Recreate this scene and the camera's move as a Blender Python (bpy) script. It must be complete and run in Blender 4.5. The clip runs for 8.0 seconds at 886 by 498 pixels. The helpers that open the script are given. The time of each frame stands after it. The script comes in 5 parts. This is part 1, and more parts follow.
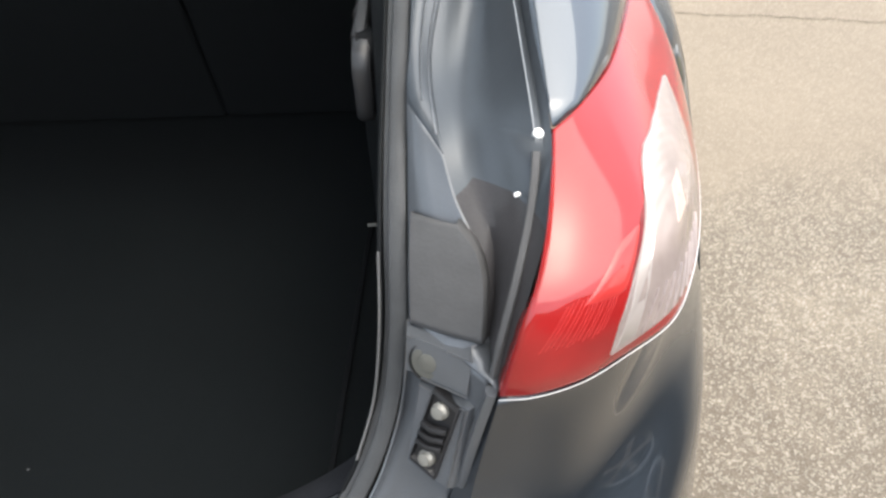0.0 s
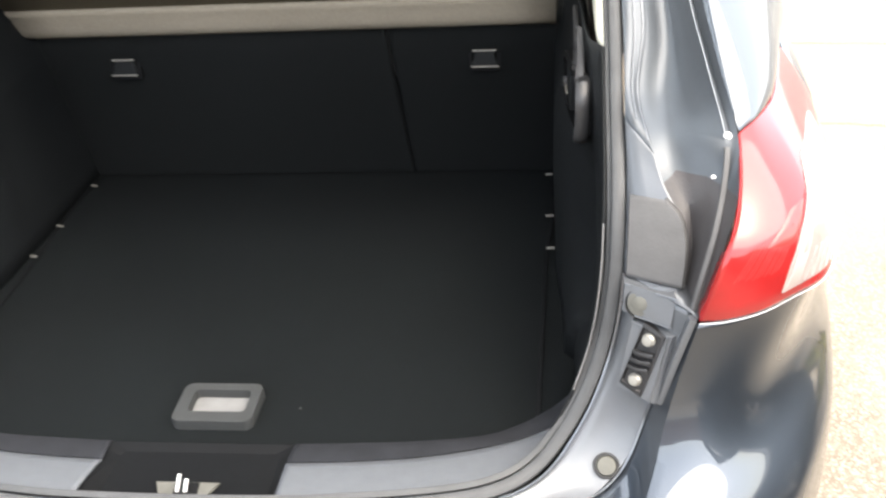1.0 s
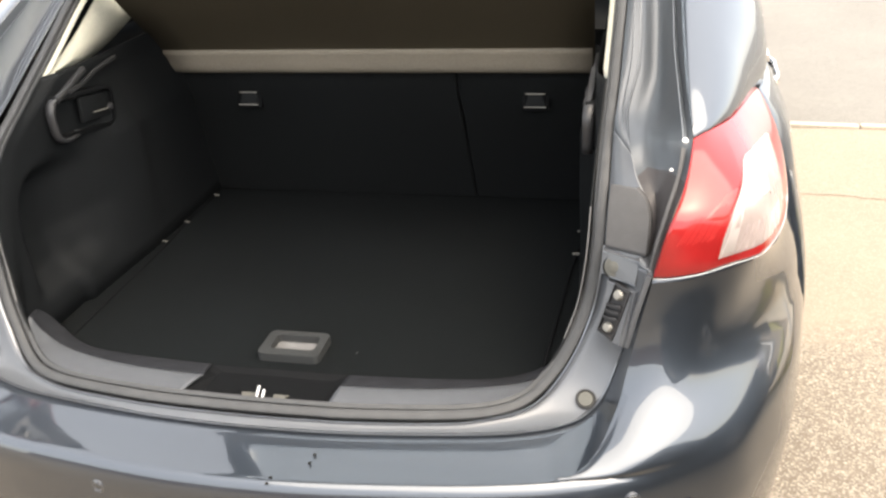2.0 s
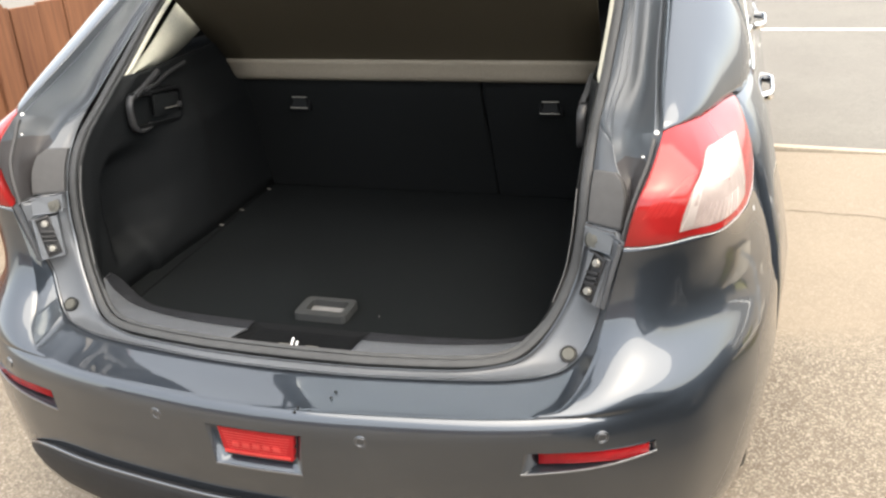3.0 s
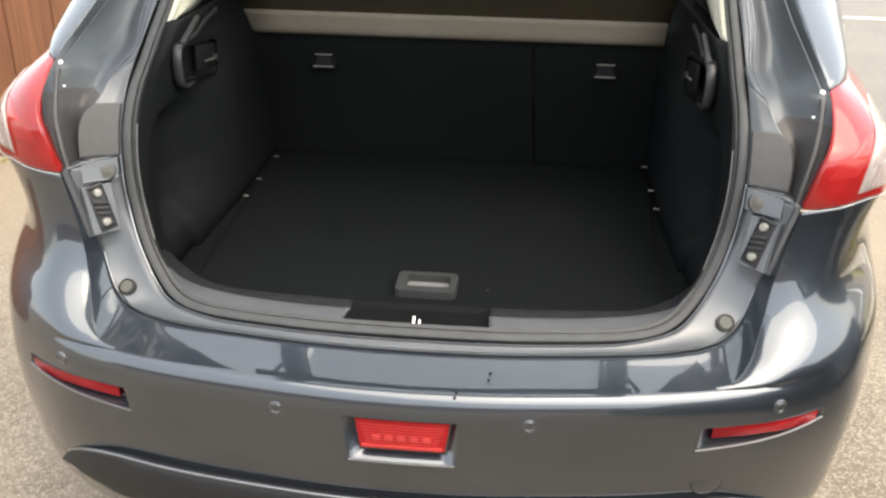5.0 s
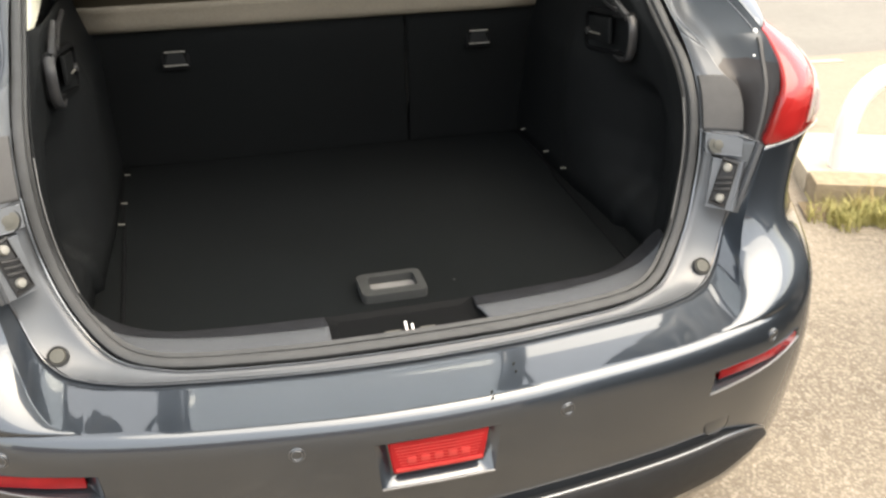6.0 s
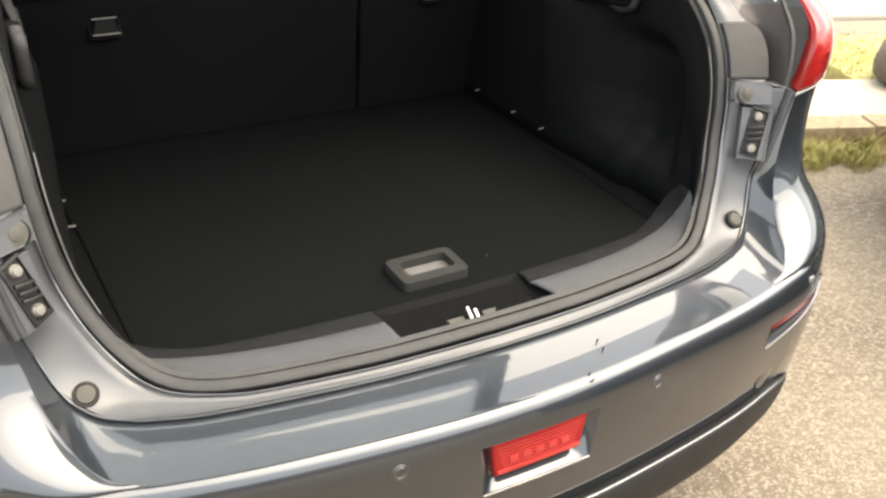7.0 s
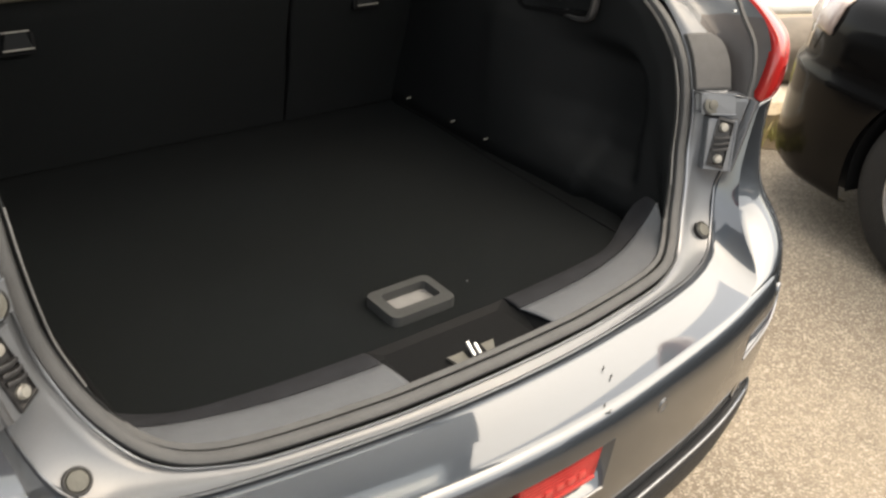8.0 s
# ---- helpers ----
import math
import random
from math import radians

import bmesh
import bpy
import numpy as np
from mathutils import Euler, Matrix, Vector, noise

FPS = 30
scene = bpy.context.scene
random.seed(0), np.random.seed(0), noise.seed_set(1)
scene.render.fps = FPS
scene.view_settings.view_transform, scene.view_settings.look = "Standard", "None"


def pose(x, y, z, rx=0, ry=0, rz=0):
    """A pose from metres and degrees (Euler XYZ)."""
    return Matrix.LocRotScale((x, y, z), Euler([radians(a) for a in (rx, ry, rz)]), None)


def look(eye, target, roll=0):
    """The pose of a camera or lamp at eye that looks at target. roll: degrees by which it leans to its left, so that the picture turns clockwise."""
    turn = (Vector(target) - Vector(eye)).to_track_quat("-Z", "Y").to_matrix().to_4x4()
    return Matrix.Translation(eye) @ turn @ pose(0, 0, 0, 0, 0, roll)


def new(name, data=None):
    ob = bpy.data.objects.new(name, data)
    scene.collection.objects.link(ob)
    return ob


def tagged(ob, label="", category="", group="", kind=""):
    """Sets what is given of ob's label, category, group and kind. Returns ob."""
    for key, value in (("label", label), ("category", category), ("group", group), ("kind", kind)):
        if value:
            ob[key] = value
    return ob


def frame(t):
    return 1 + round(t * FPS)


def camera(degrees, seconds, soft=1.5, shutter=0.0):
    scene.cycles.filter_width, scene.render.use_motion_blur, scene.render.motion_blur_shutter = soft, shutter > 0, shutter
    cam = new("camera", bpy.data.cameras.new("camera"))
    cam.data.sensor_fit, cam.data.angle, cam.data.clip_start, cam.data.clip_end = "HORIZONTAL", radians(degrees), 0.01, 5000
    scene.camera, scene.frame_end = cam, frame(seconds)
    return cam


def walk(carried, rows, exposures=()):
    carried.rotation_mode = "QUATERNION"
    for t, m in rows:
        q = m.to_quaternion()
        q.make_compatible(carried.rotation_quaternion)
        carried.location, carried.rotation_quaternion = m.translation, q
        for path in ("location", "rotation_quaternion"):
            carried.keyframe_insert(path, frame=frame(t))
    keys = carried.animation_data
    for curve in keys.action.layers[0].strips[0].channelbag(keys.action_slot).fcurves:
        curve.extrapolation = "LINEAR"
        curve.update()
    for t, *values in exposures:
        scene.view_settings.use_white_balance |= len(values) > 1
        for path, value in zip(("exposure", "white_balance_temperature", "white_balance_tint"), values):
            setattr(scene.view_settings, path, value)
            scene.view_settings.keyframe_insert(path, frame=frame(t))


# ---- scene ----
cam = camera(52.1, 8.0, 2.4, 0.25)
PATH = [
    (0, (0.618, -0.275, 1.503), (0.548, 1.248, 0.209), -3.3),
    (0.2, (0.555, -0.346, 1.498), (0.537, 1.247, 0.291), -1.8),
    (0.5, (0.476, -0.44, 1.532), (0.448, 1.182, 0.362), -2.7),
    (0.7, (0.438, -0.507, 1.551), (0.398, 1.114, 0.384), -2.4),
    (1, (0.46, -0.62, 1.561), (0.247, 1.058, 0.493), -4.1),
    (1.2, (0.498, -0.694, 1.56), (0.185, 1.005, 0.56), -4.6),
    (1.5, (0.568, -0.8, 1.571), (0.134, 0.901, 0.613), -5.1),
    (1.7, (0.586, -0.861, 1.579), (0.147, 0.85, 0.643), -4.4),
    (2, (0.631, -0.98, 1.575), (0.181, 0.756, 0.69), -3.9),
    (2.2, (0.64, -1.077, 1.58), (0.142, 0.651, 0.703), -4.7),
    (3.3, (0.814, -1.234, 1.591), (0.18, 0.484, 0.785), -3.5),
    (3.5, (0.807, -1.252, 1.596), (0.129, 0.436, 0.765), -4.0),
    (3.8, (0.721, -1.28, 1.597), (0.06, 0.426, 0.791), -4.1),
    (4, (0.627, -1.296, 1.596), (0.07, 0.452, 0.8), -3.8),
    (4.2, (0.503, -1.311, 1.588), (0.113, 0.456, 0.747), -2.6),
    (4.5, (0.371, -1.337, 1.574), (0.047, 0.432, 0.7), -1.3),
    (4.7, (0.29, -1.299, 1.553), (0.032, 0.483, 0.683), 0.2),
    (5.8, (-0.162, -1.08, 1.493), (0.1, 0.699, 0.618), -1.4),
    (6, (-0.265, -1.066, 1.495), (0.185, 0.655, 0.58), -0.4),
    (6.2, (-0.361, -1.037, 1.494), (0.182, 0.646, 0.565), 1.6),
    (6.5, (-0.452, -0.974, 1.455), (0.189, 0.657, 0.491), 2.7),
    (6.8, (-0.531, -0.846, 1.435), (0.232, 0.712, 0.448), 0.7),
    (7, (-0.594, -0.789, 1.44), (0.263, 0.731, 0.463), 1.7),
    (7.2, (-0.657, -0.742, 1.449), (0.342, 0.679, 0.471), 3.7),
    (7.5, (-0.753, -0.714, 1.466), (0.381, 0.631, 0.515), 4.5),
    (7.8, (-0.761, -0.669, 1.451), (0.377, 0.674, 0.502), 5.0),
    (8, (-0.718, -0.586, 1.449), (0.414, 0.734, 0.46), 4.5),
]
EXPOSURES = [(0.0, 1.12, 6500, 7), (0.5, 1.68, 6700, 7), (1.0, 2.14, 6900, 9), (1.2, 2.2, 7000, 9), (1.5, 1.92, 7100, 9), (2.0, 1.63, 7300, 10), (3.5, 1.28, 7050, 8), (4.5, 1.27, 7050, 8), (6.0, 1.47, 7450, 8), (7.0, 1.5, 7800, 9), (7.5, 1.46, 7900, 9), (8.0, 1.28, 7900, 9)]
walk(cam, [(t, look(eye, target, roll)) for t, eye, target, roll in PATH], EXPOSURES)


# ---- world, sun, exposure ----
SUN_UP, SUN_TURN = 64.0, 124.0
world = bpy.data.worlds.new("sky")
scene.world = world
world.use_nodes = True
wn = world.node_tree
sky = wn.nodes.new("ShaderNodeTexSky")
sky.sky_type = "NISHITA"
sky.sun_disc = False
sky.sun_elevation, sky.sun_rotation = radians(SUN_UP), radians(SUN_TURN)
sky.dust_density, sky.air_density, sky.ozone_density = 4.0, 1.0, 0.6
veil = wn.nodes.new("ShaderNodeMix")
veil.data_type, veil.blend_type = "RGBA", "ADD"
veil.inputs["Factor"].default_value = 1.0
veil.inputs["B"].default_value = (4.6, 4.7, 4.8, 1)
wn.links.new(sky.outputs[0], veil.inputs["A"])
wn.links.new(veil.outputs["Result"], wn.nodes["Background"].inputs[0])
wn.nodes["Background"].inputs[1].default_value = 0.15
sun = new("sun", bpy.data.lights.new("sun", "SUN"))
sun.data.energy, sun.data.angle, sun.data.color = 2.2, radians(84), (1.0, 0.95, 0.87)
_a, _e = radians(SUN_TURN), radians(SUN_UP)
sun.matrix_world = look((0, 0, 0), (-math.sin(_a) * math.cos(_e), -math.cos(_a) * math.cos(_e), -math.sin(_e)))


# ---- materials ----
def material(name, color, rough=0.5, metal=0.0, coat=0.0, var=0.15, scale=30.0, bump=0.0, bump_scale=120.0, spec=0.5, second=None, big=3.0, transmission=0.0, ior=1.6):
    """Principled surface with mottling at two scales, uneven gloss and fine relief."""
    m = bpy.data.materials.new(name)
    m.use_nodes = True
    t = m.node_tree
    b = t.nodes["Principled BSDF"]
    b.inputs["Roughness"].default_value, b.inputs["Metallic"].default_value = rough, metal
    b.inputs["Coat Weight"].default_value, b.inputs["Coat Roughness"].default_value, b.inputs["Coat IOR"].default_value = coat, 0.08, ior
    b.inputs["Specular IOR Level"].default_value = spec
    b.inputs["Transmission Weight"].default_value = transmission
    co = t.nodes.new("ShaderNodeTexCoord")
    fine, wide = t.nodes.new("ShaderNodeTexNoise"), t.nodes.new("ShaderNodeTexNoise")
    fine.inputs["Scale"].default_value, wide.inputs["Scale"].default_value = scale, big
    fine.inputs["Detail"].default_value, wide.inputs["Detail"].default_value = 6, 4
    for n in (fine, wide):
        t.links.new(co.outputs["Object"], n.inputs["Vector"])
    add = t.nodes.new("ShaderNodeMath")
    add.operation = "ADD"
    t.links.new(fine.outputs[0], add.inputs[0])
    t.links.new(wide.outputs[0], add.inputs[1])
    ramp = t.nodes.new("ShaderNodeMapRange")
    ramp.inputs["From Min"].default_value, ramp.inputs["From Max"].default_value = 0.6, 1.4
    t.links.new(add.outputs[0], ramp.inputs["Value"])
    mix = t.nodes.new("ShaderNodeMix")
    mix.data_type = "RGBA"
    other = second or [c * (1 - var) for c in color]
    mix.inputs["A"].default_value, mix.inputs["B"].default_value = (*other, 1), (*[min(1, c * (1 + (0 if second else var))) for c in color], 1)
    t.links.new(ramp.outputs[0], mix.inputs["Factor"])
    t.links.new(mix.outputs["Result"], b.inputs["Base Color"])
    rr = t.nodes.new("ShaderNodeMapRange")
    rr.inputs["To Min"].default_value, rr.inputs["To Max"].default_value = rough * 0.8, min(1, rough * 1.2)
    t.links.new(wide.outputs[0], rr.inputs["Value"])
    t.links.new(rr.outputs[0], b.inputs["Roughness"])
    if bump:
        rel, bn = t.nodes.new("ShaderNodeTexNoise"), t.nodes.new("ShaderNodeBump")
        rel.inputs["Scale"].default_value, rel.inputs["Detail"].default_value = bump_scale, 4
        bn.inputs["Strength"].default_value, bn.inputs["Distance"].default_value = bump, 0.004
        t.links.new(co.outputs["Object"], rel.inputs["Vector"])
        t.links.new(rel.outputs[0], bn.inputs["Height"])
        t.links.new(bn.outputs[0], b.inputs["Normal"])
    return m


PAINT = material("dark_grey_metallic_paint", (0.036, 0.0445, 0.056), 0.46, 0.84, 1.0, 0.10, 900, 0.0, ior=1.72)
# darker copy of the shut paint; the upper jamb's duller reflections are in its colour
SHUT_SHADED = material("shaded_shut_paint", (0.046, 0.053, 0.061), 0.48, 0.45, 0.22, 0.10, 700, 0.03, 60)
SHUT = material("door_shut_paint", (0.088, 0.095, 0.105), 0.55, 0.5, 0.35, 0.10, 700, 0.03, 60)
SEALANT = material("grey_sealer", (0.065, 0.065, 0.066), 0.75, 0, 0, 0.12, 60, 0.1, 300, 0.3)
RUBBER = material("black_rubber", (0.010, 0.0105, 0.011), 0.55, 0, 0, 0.25, 60, 0.15, 300, 0.35)
BLACK = material("black_plastic", (0.012, 0.012, 0.013), 0.45, 0, 0, 0.2, 80, 0.2, 500, 0.4)
VALANCE = material("textured_bumper_plastic", (0.012, 0.013, 0.015), 0.6, 0, 0, 0.2, 50, 0.25, 600, 0.3)
TRIM = material("charcoal_interior_plastic", (0.0060, 0.0069, 0.0076), 0.6, 0, 0, 0.15, 90, 0.25, 700, 0.12)
SILL = material("grey_sill_plastic", (0.068, 0.074, 0.083), 0.5, 0, 0, 0.12, 70, 0.2, 700)
FELT = material("worn_felt_strip", (0.0125, 0.0135, 0.016), 0.95, 0, 0, 0.35, 35, 0.4, 500, 0.12)
WEATHERSTRIP = material("dusty_grey_rubber", (0.042, 0.044, 0.046), 0.65, 0, 0, 0.2, 40, 0.15, 300, 0.3)
# body paint with a lighter base: sky highlights on rounded edges put into colour
BEAD = material("edge_highlight_paint", (0.15, 0.16, 0.175), 0.32, 0.8, 0.6, 0.1, 60)
SATIN = material("satin_grey_plastic", (0.019, 0.0195, 0.021), 0.45, 0, 0, 0.12, 80, 0.1, 500, 0.45)
CARPET = material("black_boot_carpet", (0.0042, 0.0055, 0.0061), 0.95, 0, 0, 0.35, 420, 0.9, 900, 0.10)
SEATBACK = material("black_seatback_felt", (0.0053, 0.0062, 0.0066), 0.95, 0, 0, 0.3, 380, 0.7, 900, 0.10)
BEIGE = material("beige_lining", (0.44, 0.43, 0.36), 0.8, 0, 0, 0.15, 200, 0.3, 700)
# beige-brown shelf felt, darkened for the shade on its underside
SHELF = material("shaded_shelf_felt", (0.040, 0.033, 0.021), 0.9, 0, 0, 0.2, 300, 0.4, 700, 0.2)
METAL = material("zinc_bolt", (0.24, 0.235, 0.215), 0.55, 0.6, 0, 0.15, 150, 0.1, 400)
STUD = material("grey_rubber_buffer", (0.070, 0.070, 0.062), 0.65, 0, 0.0, 0.2, 90, 0.1, 200, 0.3)
CHROME = material("chrome", (0.75, 0.75, 0.76), 0.08, 1.0, 0, 0.03, 40)
RED = material("red_lamp_lens", (0.225, 0.012, 0.012), 0.2, 0, 0.9, 0.3, 14, 0.0, 120, 0.06, ior=1.5)
FOGRED = material("red_fog_lens", (0.24, 0.006, 0.009), 0.16, 0, 0.6, 0.3, 30, 0.0, 120, 0.12, ior=1.4)
CLEAR = material("clear_lamp_lens", (0.25, 0.205, 0.19), 0.24, 0.1, 0.6, 0.35, 22, 0.0, ior=1.42)

PAINT.node_tree.nodes["Principled BSDF"].inputs["Coat Roughness"].default_value = 0.04
for thin in (SHUT, SHUT_SHADED):
    thin.node_tree.nodes["Principled BSDF"].inputs["Coat Roughness"].default_value = 0.2


def ribs(m, scale, strength, turn):
    """Fine moulded ribs in a lens."""
    t = m.node_tree
    b = t.nodes["Principled BSDF"]
    co, mp, wv, bn = (t.nodes.new(k) for k in ("ShaderNodeTexCoord", "ShaderNodeMapping", "ShaderNodeTexWave", "ShaderNodeBump"))
    mp.inputs["Rotation"].default_value = turn
    wv.inputs["Scale"].default_value, wv.inputs["Distortion"].default_value = scale, 0.6
    bn.inputs["Strength"].default_value, bn.inputs["Distance"].default_value = strength, 0.003
    t.links.new(co.outputs["Object"], mp.inputs["Vector"])
    t.links.new(mp.outputs[0], wv.inputs["Vector"])
    t.links.new(wv.outputs[0], bn.inputs["Height"])
    t.links.new(bn.outputs[0], b.inputs["Normal"])


ribs(FOGRED, 110, 0.3, (0, 0, 0))
ribs(CLEAR, 90, 0.12, (0, 0.4, 0.4))
# same felt as SHELF, paled for the skylight on the rear-facing lip
LIP = material("lit_shelf_felt", (0.185, 0.165, 0.132), 0.85, 0, 0, 0.15, 200, 0.3, 700, 0.2)
DARKRED = material("dark_red_lens_facet", (0.115, 0.006, 0.008), 0.2, 0, 0.5, 0.3, 60, 0.0, 120, 0.1, ior=1.38)
RIBRED = material("light_red_lens_rib", (0.34, 0.03, 0.028), 0.2, 0, 0.6, 0.2, 40, 0.0, 120, 0.2, ior=1.4)
STEEL = material("bright_steel", (0.60, 0.60, 0.60), 0.4, 0.3, 0, 0.08, 80)
BRICK = material("brown_brick", (0.20, 0.12, 0.085), 0.9, 0, 0, 0.3, 12, 0.3, 40, 0.2)
BULB = material("pinkish_bulb_glass", (0.42, 0.28, 0.25), 0.3, 0, 0.5, 0.1, 40)
LINING = material("grey_tailgate_lining", (0.52, 0.52, 0.51), 0.7, 0, 0, 0.1, 60, 0.2, 400)
KERB = material("weathered_kerb_concrete", (0.34, 0.28, 0.20), 0.95, 0, 0, 0.3, 30, 0.7, 90, 0.2, (0.17, 0.135, 0.09))
STONE = material("grey_brown_stone", (0.15, 0.13, 0.11), 0.85, 0, 0, 0.3, 14, 0.5, 60, 0.2, (0.08, 0.07, 0.06))
BOWL = material("bright_lamp_bowl", (0.36, 0.32, 0.30), 0.25, 0.2, 0.5, 0.1, 40)
HANDLE = material("dark_grey_handle_plastic", (0.021, 0.0225, 0.023), 0.5, 0, 0, 0.12, 80, 0.15, 500, 0.35)
PANE = material("clear_window_glass", (0.90, 0.94, 0.93), 0.02, 0, 0, 0.03, 5, 0, 1, 0.5, transmission=1.0)
WALL = material("dark_semi_matt_panel", (0.030, 0.028, 0.029), 0.6, 0, 0.1, 0.12, 50, 0.1, 300, 0.3)
CRACK = material("dark_crack_filling", (0.105, 0.088, 0.066), 0.95, 0, 0, 0.3, 60, 0.3, 90, 0.1)
LINE = material("faded_road_paint", (0.55, 0.54, 0.50), 0.8, 0, 0, 0.25, 9, 0.2, 90, 0.2)
SOIL = material("brown_soil", (0.15, 0.115, 0.075), 0.95, 0, 0, 0.35, 25, 0.8, 70, 0.1, (0.07, 0.055, 0.035))
STRAW = material("dry_straw", (0.30, 0.23, 0.11), 0.8, 0, 0, 0.3, 20, 0, 1, 0.2)
PALE = material("pale_sandy_concrete", (0.46, 0.41, 0.33), 0.9, 0, 0, 0.2, 40, 0.5, 150, 0.3, (0.33, 0.29, 0.23))
WHITE = material("white_paint", (0.82, 0.82, 0.80), 0.5, 0, 0, 0.08, 20, 0.1, 90)
GLASS = material("dark_tinted_glass", (0.012, 0.014, 0.014), 0.04, 0, 0.0, 0.1, 5, 0, 1, 0.8)
TYRE = material("tyre_rubber", (0.010, 0.010, 0.010), 0.75, 0, 0, 0.25, 60, 0.3, 120, 0.3)
ALLOY = material("silver_alloy", (0.55, 0.55, 0.56), 0.32, 0.8, 0.4, 0.08, 60)
BLACKPAINT = material("black_car_paint", (0.0022, 0.0022, 0.0024), 0.14, 0.0, 0.06, 0.2, 500, ior=1.3, spec=0.09)
FENCE = material("orange_brown_fence_stain", (0.205, 0.092, 0.046), 0.75, 0, 0, 0.3, 55, 0.5, 90, 0.3, (0.088, 0.036, 0.019))
CONCRETE = material("concrete", (0.36, 0.315, 0.25), 0.9, 0, 0, 0.2, 60, 0.6, 150, 0.3, (0.22, 0.19, 0.15))
GREEN = material("verge_grass", (0.23, 0.235, 0.065), 0.7, 0, 0, 0.3, 9, 0, 1, 0.3, (0.38, 0.33, 0.15))
TRAY = material("pale_grey_tray", (0.11, 0.11, 0.11), 0.5, 0, 0, 0.12, 60, 0.1, 300)
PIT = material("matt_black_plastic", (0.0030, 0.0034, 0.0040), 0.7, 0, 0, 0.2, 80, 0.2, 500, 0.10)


def stretch(m, scale):
    """Draws a material's mottling out into grain."""
    t = m.node_tree
    co = next(n for n in t.nodes if n.type == "TEX_COORD")
    mp = t.nodes.new("ShaderNodeMapping")
    mp.inputs["Scale"].default_value = scale
    for n in [n for n in t.nodes if n.type == "TEX_NOISE"]:
        t.links.new(mp.outputs[0], n.inputs["Vector"])
    t.links.new(co.outputs["Object"], mp.inputs["Vector"])


stretch(FENCE, (1.0, 1.0, 0.06))


def ground_material(name, light, dark, stone, rough=0.9, stones=True, crack=False):
    """Worn asphalt: coarse stones of several tones in a binder, stains and fine relief."""
    m = bpy.data.materials.new(name)
    m.use_nodes = True
    t = m.node_tree
    b = t.nodes["Principled BSDF"]
    b.inputs["Roughness"].default_value, b.inputs["Specular IOR Level"].default_value = rough, 0.25
    co = t.nodes.new("ShaderNodeTexCoord")
    vor = t.nodes.new("ShaderNodeTexVoronoi")
    vor.inputs["Scale"].default_value = 185
    n1, n2 = t.nodes.new("ShaderNodeTexNoise"), t.nodes.new("ShaderNodeTexNoise")
    n1.inputs["Scale"].default_value, n1.inputs["Detail"].default_value = 1.3, 8
    n2.inputs["Scale"].default_value, n2.inputs["Detail"].default_value = 240, 6
    for n in (vor, n1, n2):
        t.links.new(co.outputs["Object"], n.inputs["Vector"])
    sep = t.nodes.new("ShaderNodeSeparateColor")
    t.links.new(vor.outputs["Color"], sep.inputs[0])
    mix = t.nodes.new("ShaderNodeMix")
    mix.data_type = "RGBA"
    mix.inputs["A"].default_value, mix.inputs["B"].default_value = (*dark, 1), (*light, 1)
    r1 = t.nodes.new("ShaderNodeMapRange")
    r1.inputs["From Min"].default_value, r1.inputs["From Max"].default_value = 0.32, 0.68
    t.links.new(n1.outputs[0], r1.inputs["Value"])
    t.links.new(r1.outputs[0], mix.inputs["Factor"])
    mix2 = t.nodes.new("ShaderNodeMix")
    mix2.data_type = "RGBA"
    mix2.inputs["B"].default_value = (*stone, 1)
    r2 = t.nodes.new("ShaderNodeMapRange")
    r2.inputs["From Min"].default_value, r2.inputs["From Max"].default_value = 0.55, 1.0
    r2.inputs["To Max"].default_value = 0.85 if stones else 0.2
    t.links.new(sep.outputs[0], r2.inputs["Value"])
    t.links.new(r2.outputs[0], mix2.inputs["Factor"])
    t.links.new(mix.outputs["Result"], mix2.inputs["A"])
    big = t.nodes.new("ShaderNodeTexVoronoi")
    big.inputs["Scale"].default_value = 72
    t.links.new(co.outputs["Object"], big.inputs["Vector"])
    bsep = t.nodes.new("ShaderNodeSeparateColor")
    t.links.new(big.outputs["Color"], bsep.inputs[0])
    rb = t.nodes.new("ShaderNodeMapRange")
    rb.inputs["To Min"].default_value, rb.inputs["To Max"].default_value = (0.90, 1.10) if stones else (0.96, 1.04)
    t.links.new(bsep.outputs[1], rb.inputs["Value"])
    patch = t.nodes.new("ShaderNodeTexNoise")
    patch.inputs["Scale"].default_value, patch.inputs["Detail"].default_value = 22, 3
    t.links.new(co.outputs["Object"], patch.inputs["Vector"])
    rp = t.nodes.new("ShaderNodeMapRange")
    rp.inputs["From Min"].default_value, rp.inputs["From Max"].default_value = 0.3, 0.7
    rp.inputs["To Min"].default_value, rp.inputs["To Max"].default_value = (0.93, 1.07) if stones else (0.96, 1.04)
    t.links.new(patch.outputs[0], rp.inputs["Value"])
    both_tones = t.nodes.new("ShaderNodeMath")
    both_tones.operation = "MULTIPLY"
    t.links.new(rb.outputs[0], both_tones.inputs[0])
    t.links.new(rp.outputs[0], both_tones.inputs[1])
    tone = t.nodes.new("ShaderNodeMix")
    tone.data_type, tone.blend_type = "RGBA", "MULTIPLY"
    tone.inputs["Factor"].default_value = 1.0
    t.links.new(mix2.outputs["Result"], tone.inputs["A"])
    t.links.new(both_tones.outputs[0], tone.inputs["B"])
    mix3 = t.nodes.new("ShaderNodeMix")
    mix3.data_type = "RGBA"
    mix3.blend_type = "MULTIPLY"
    mix3.inputs["Factor"].default_value = 1.0
    r3 = t.nodes.new("ShaderNodeMapRange")
    r3.inputs["From Min"].default_value, r3.inputs["From Max"].default_value = 0.3, 0.65
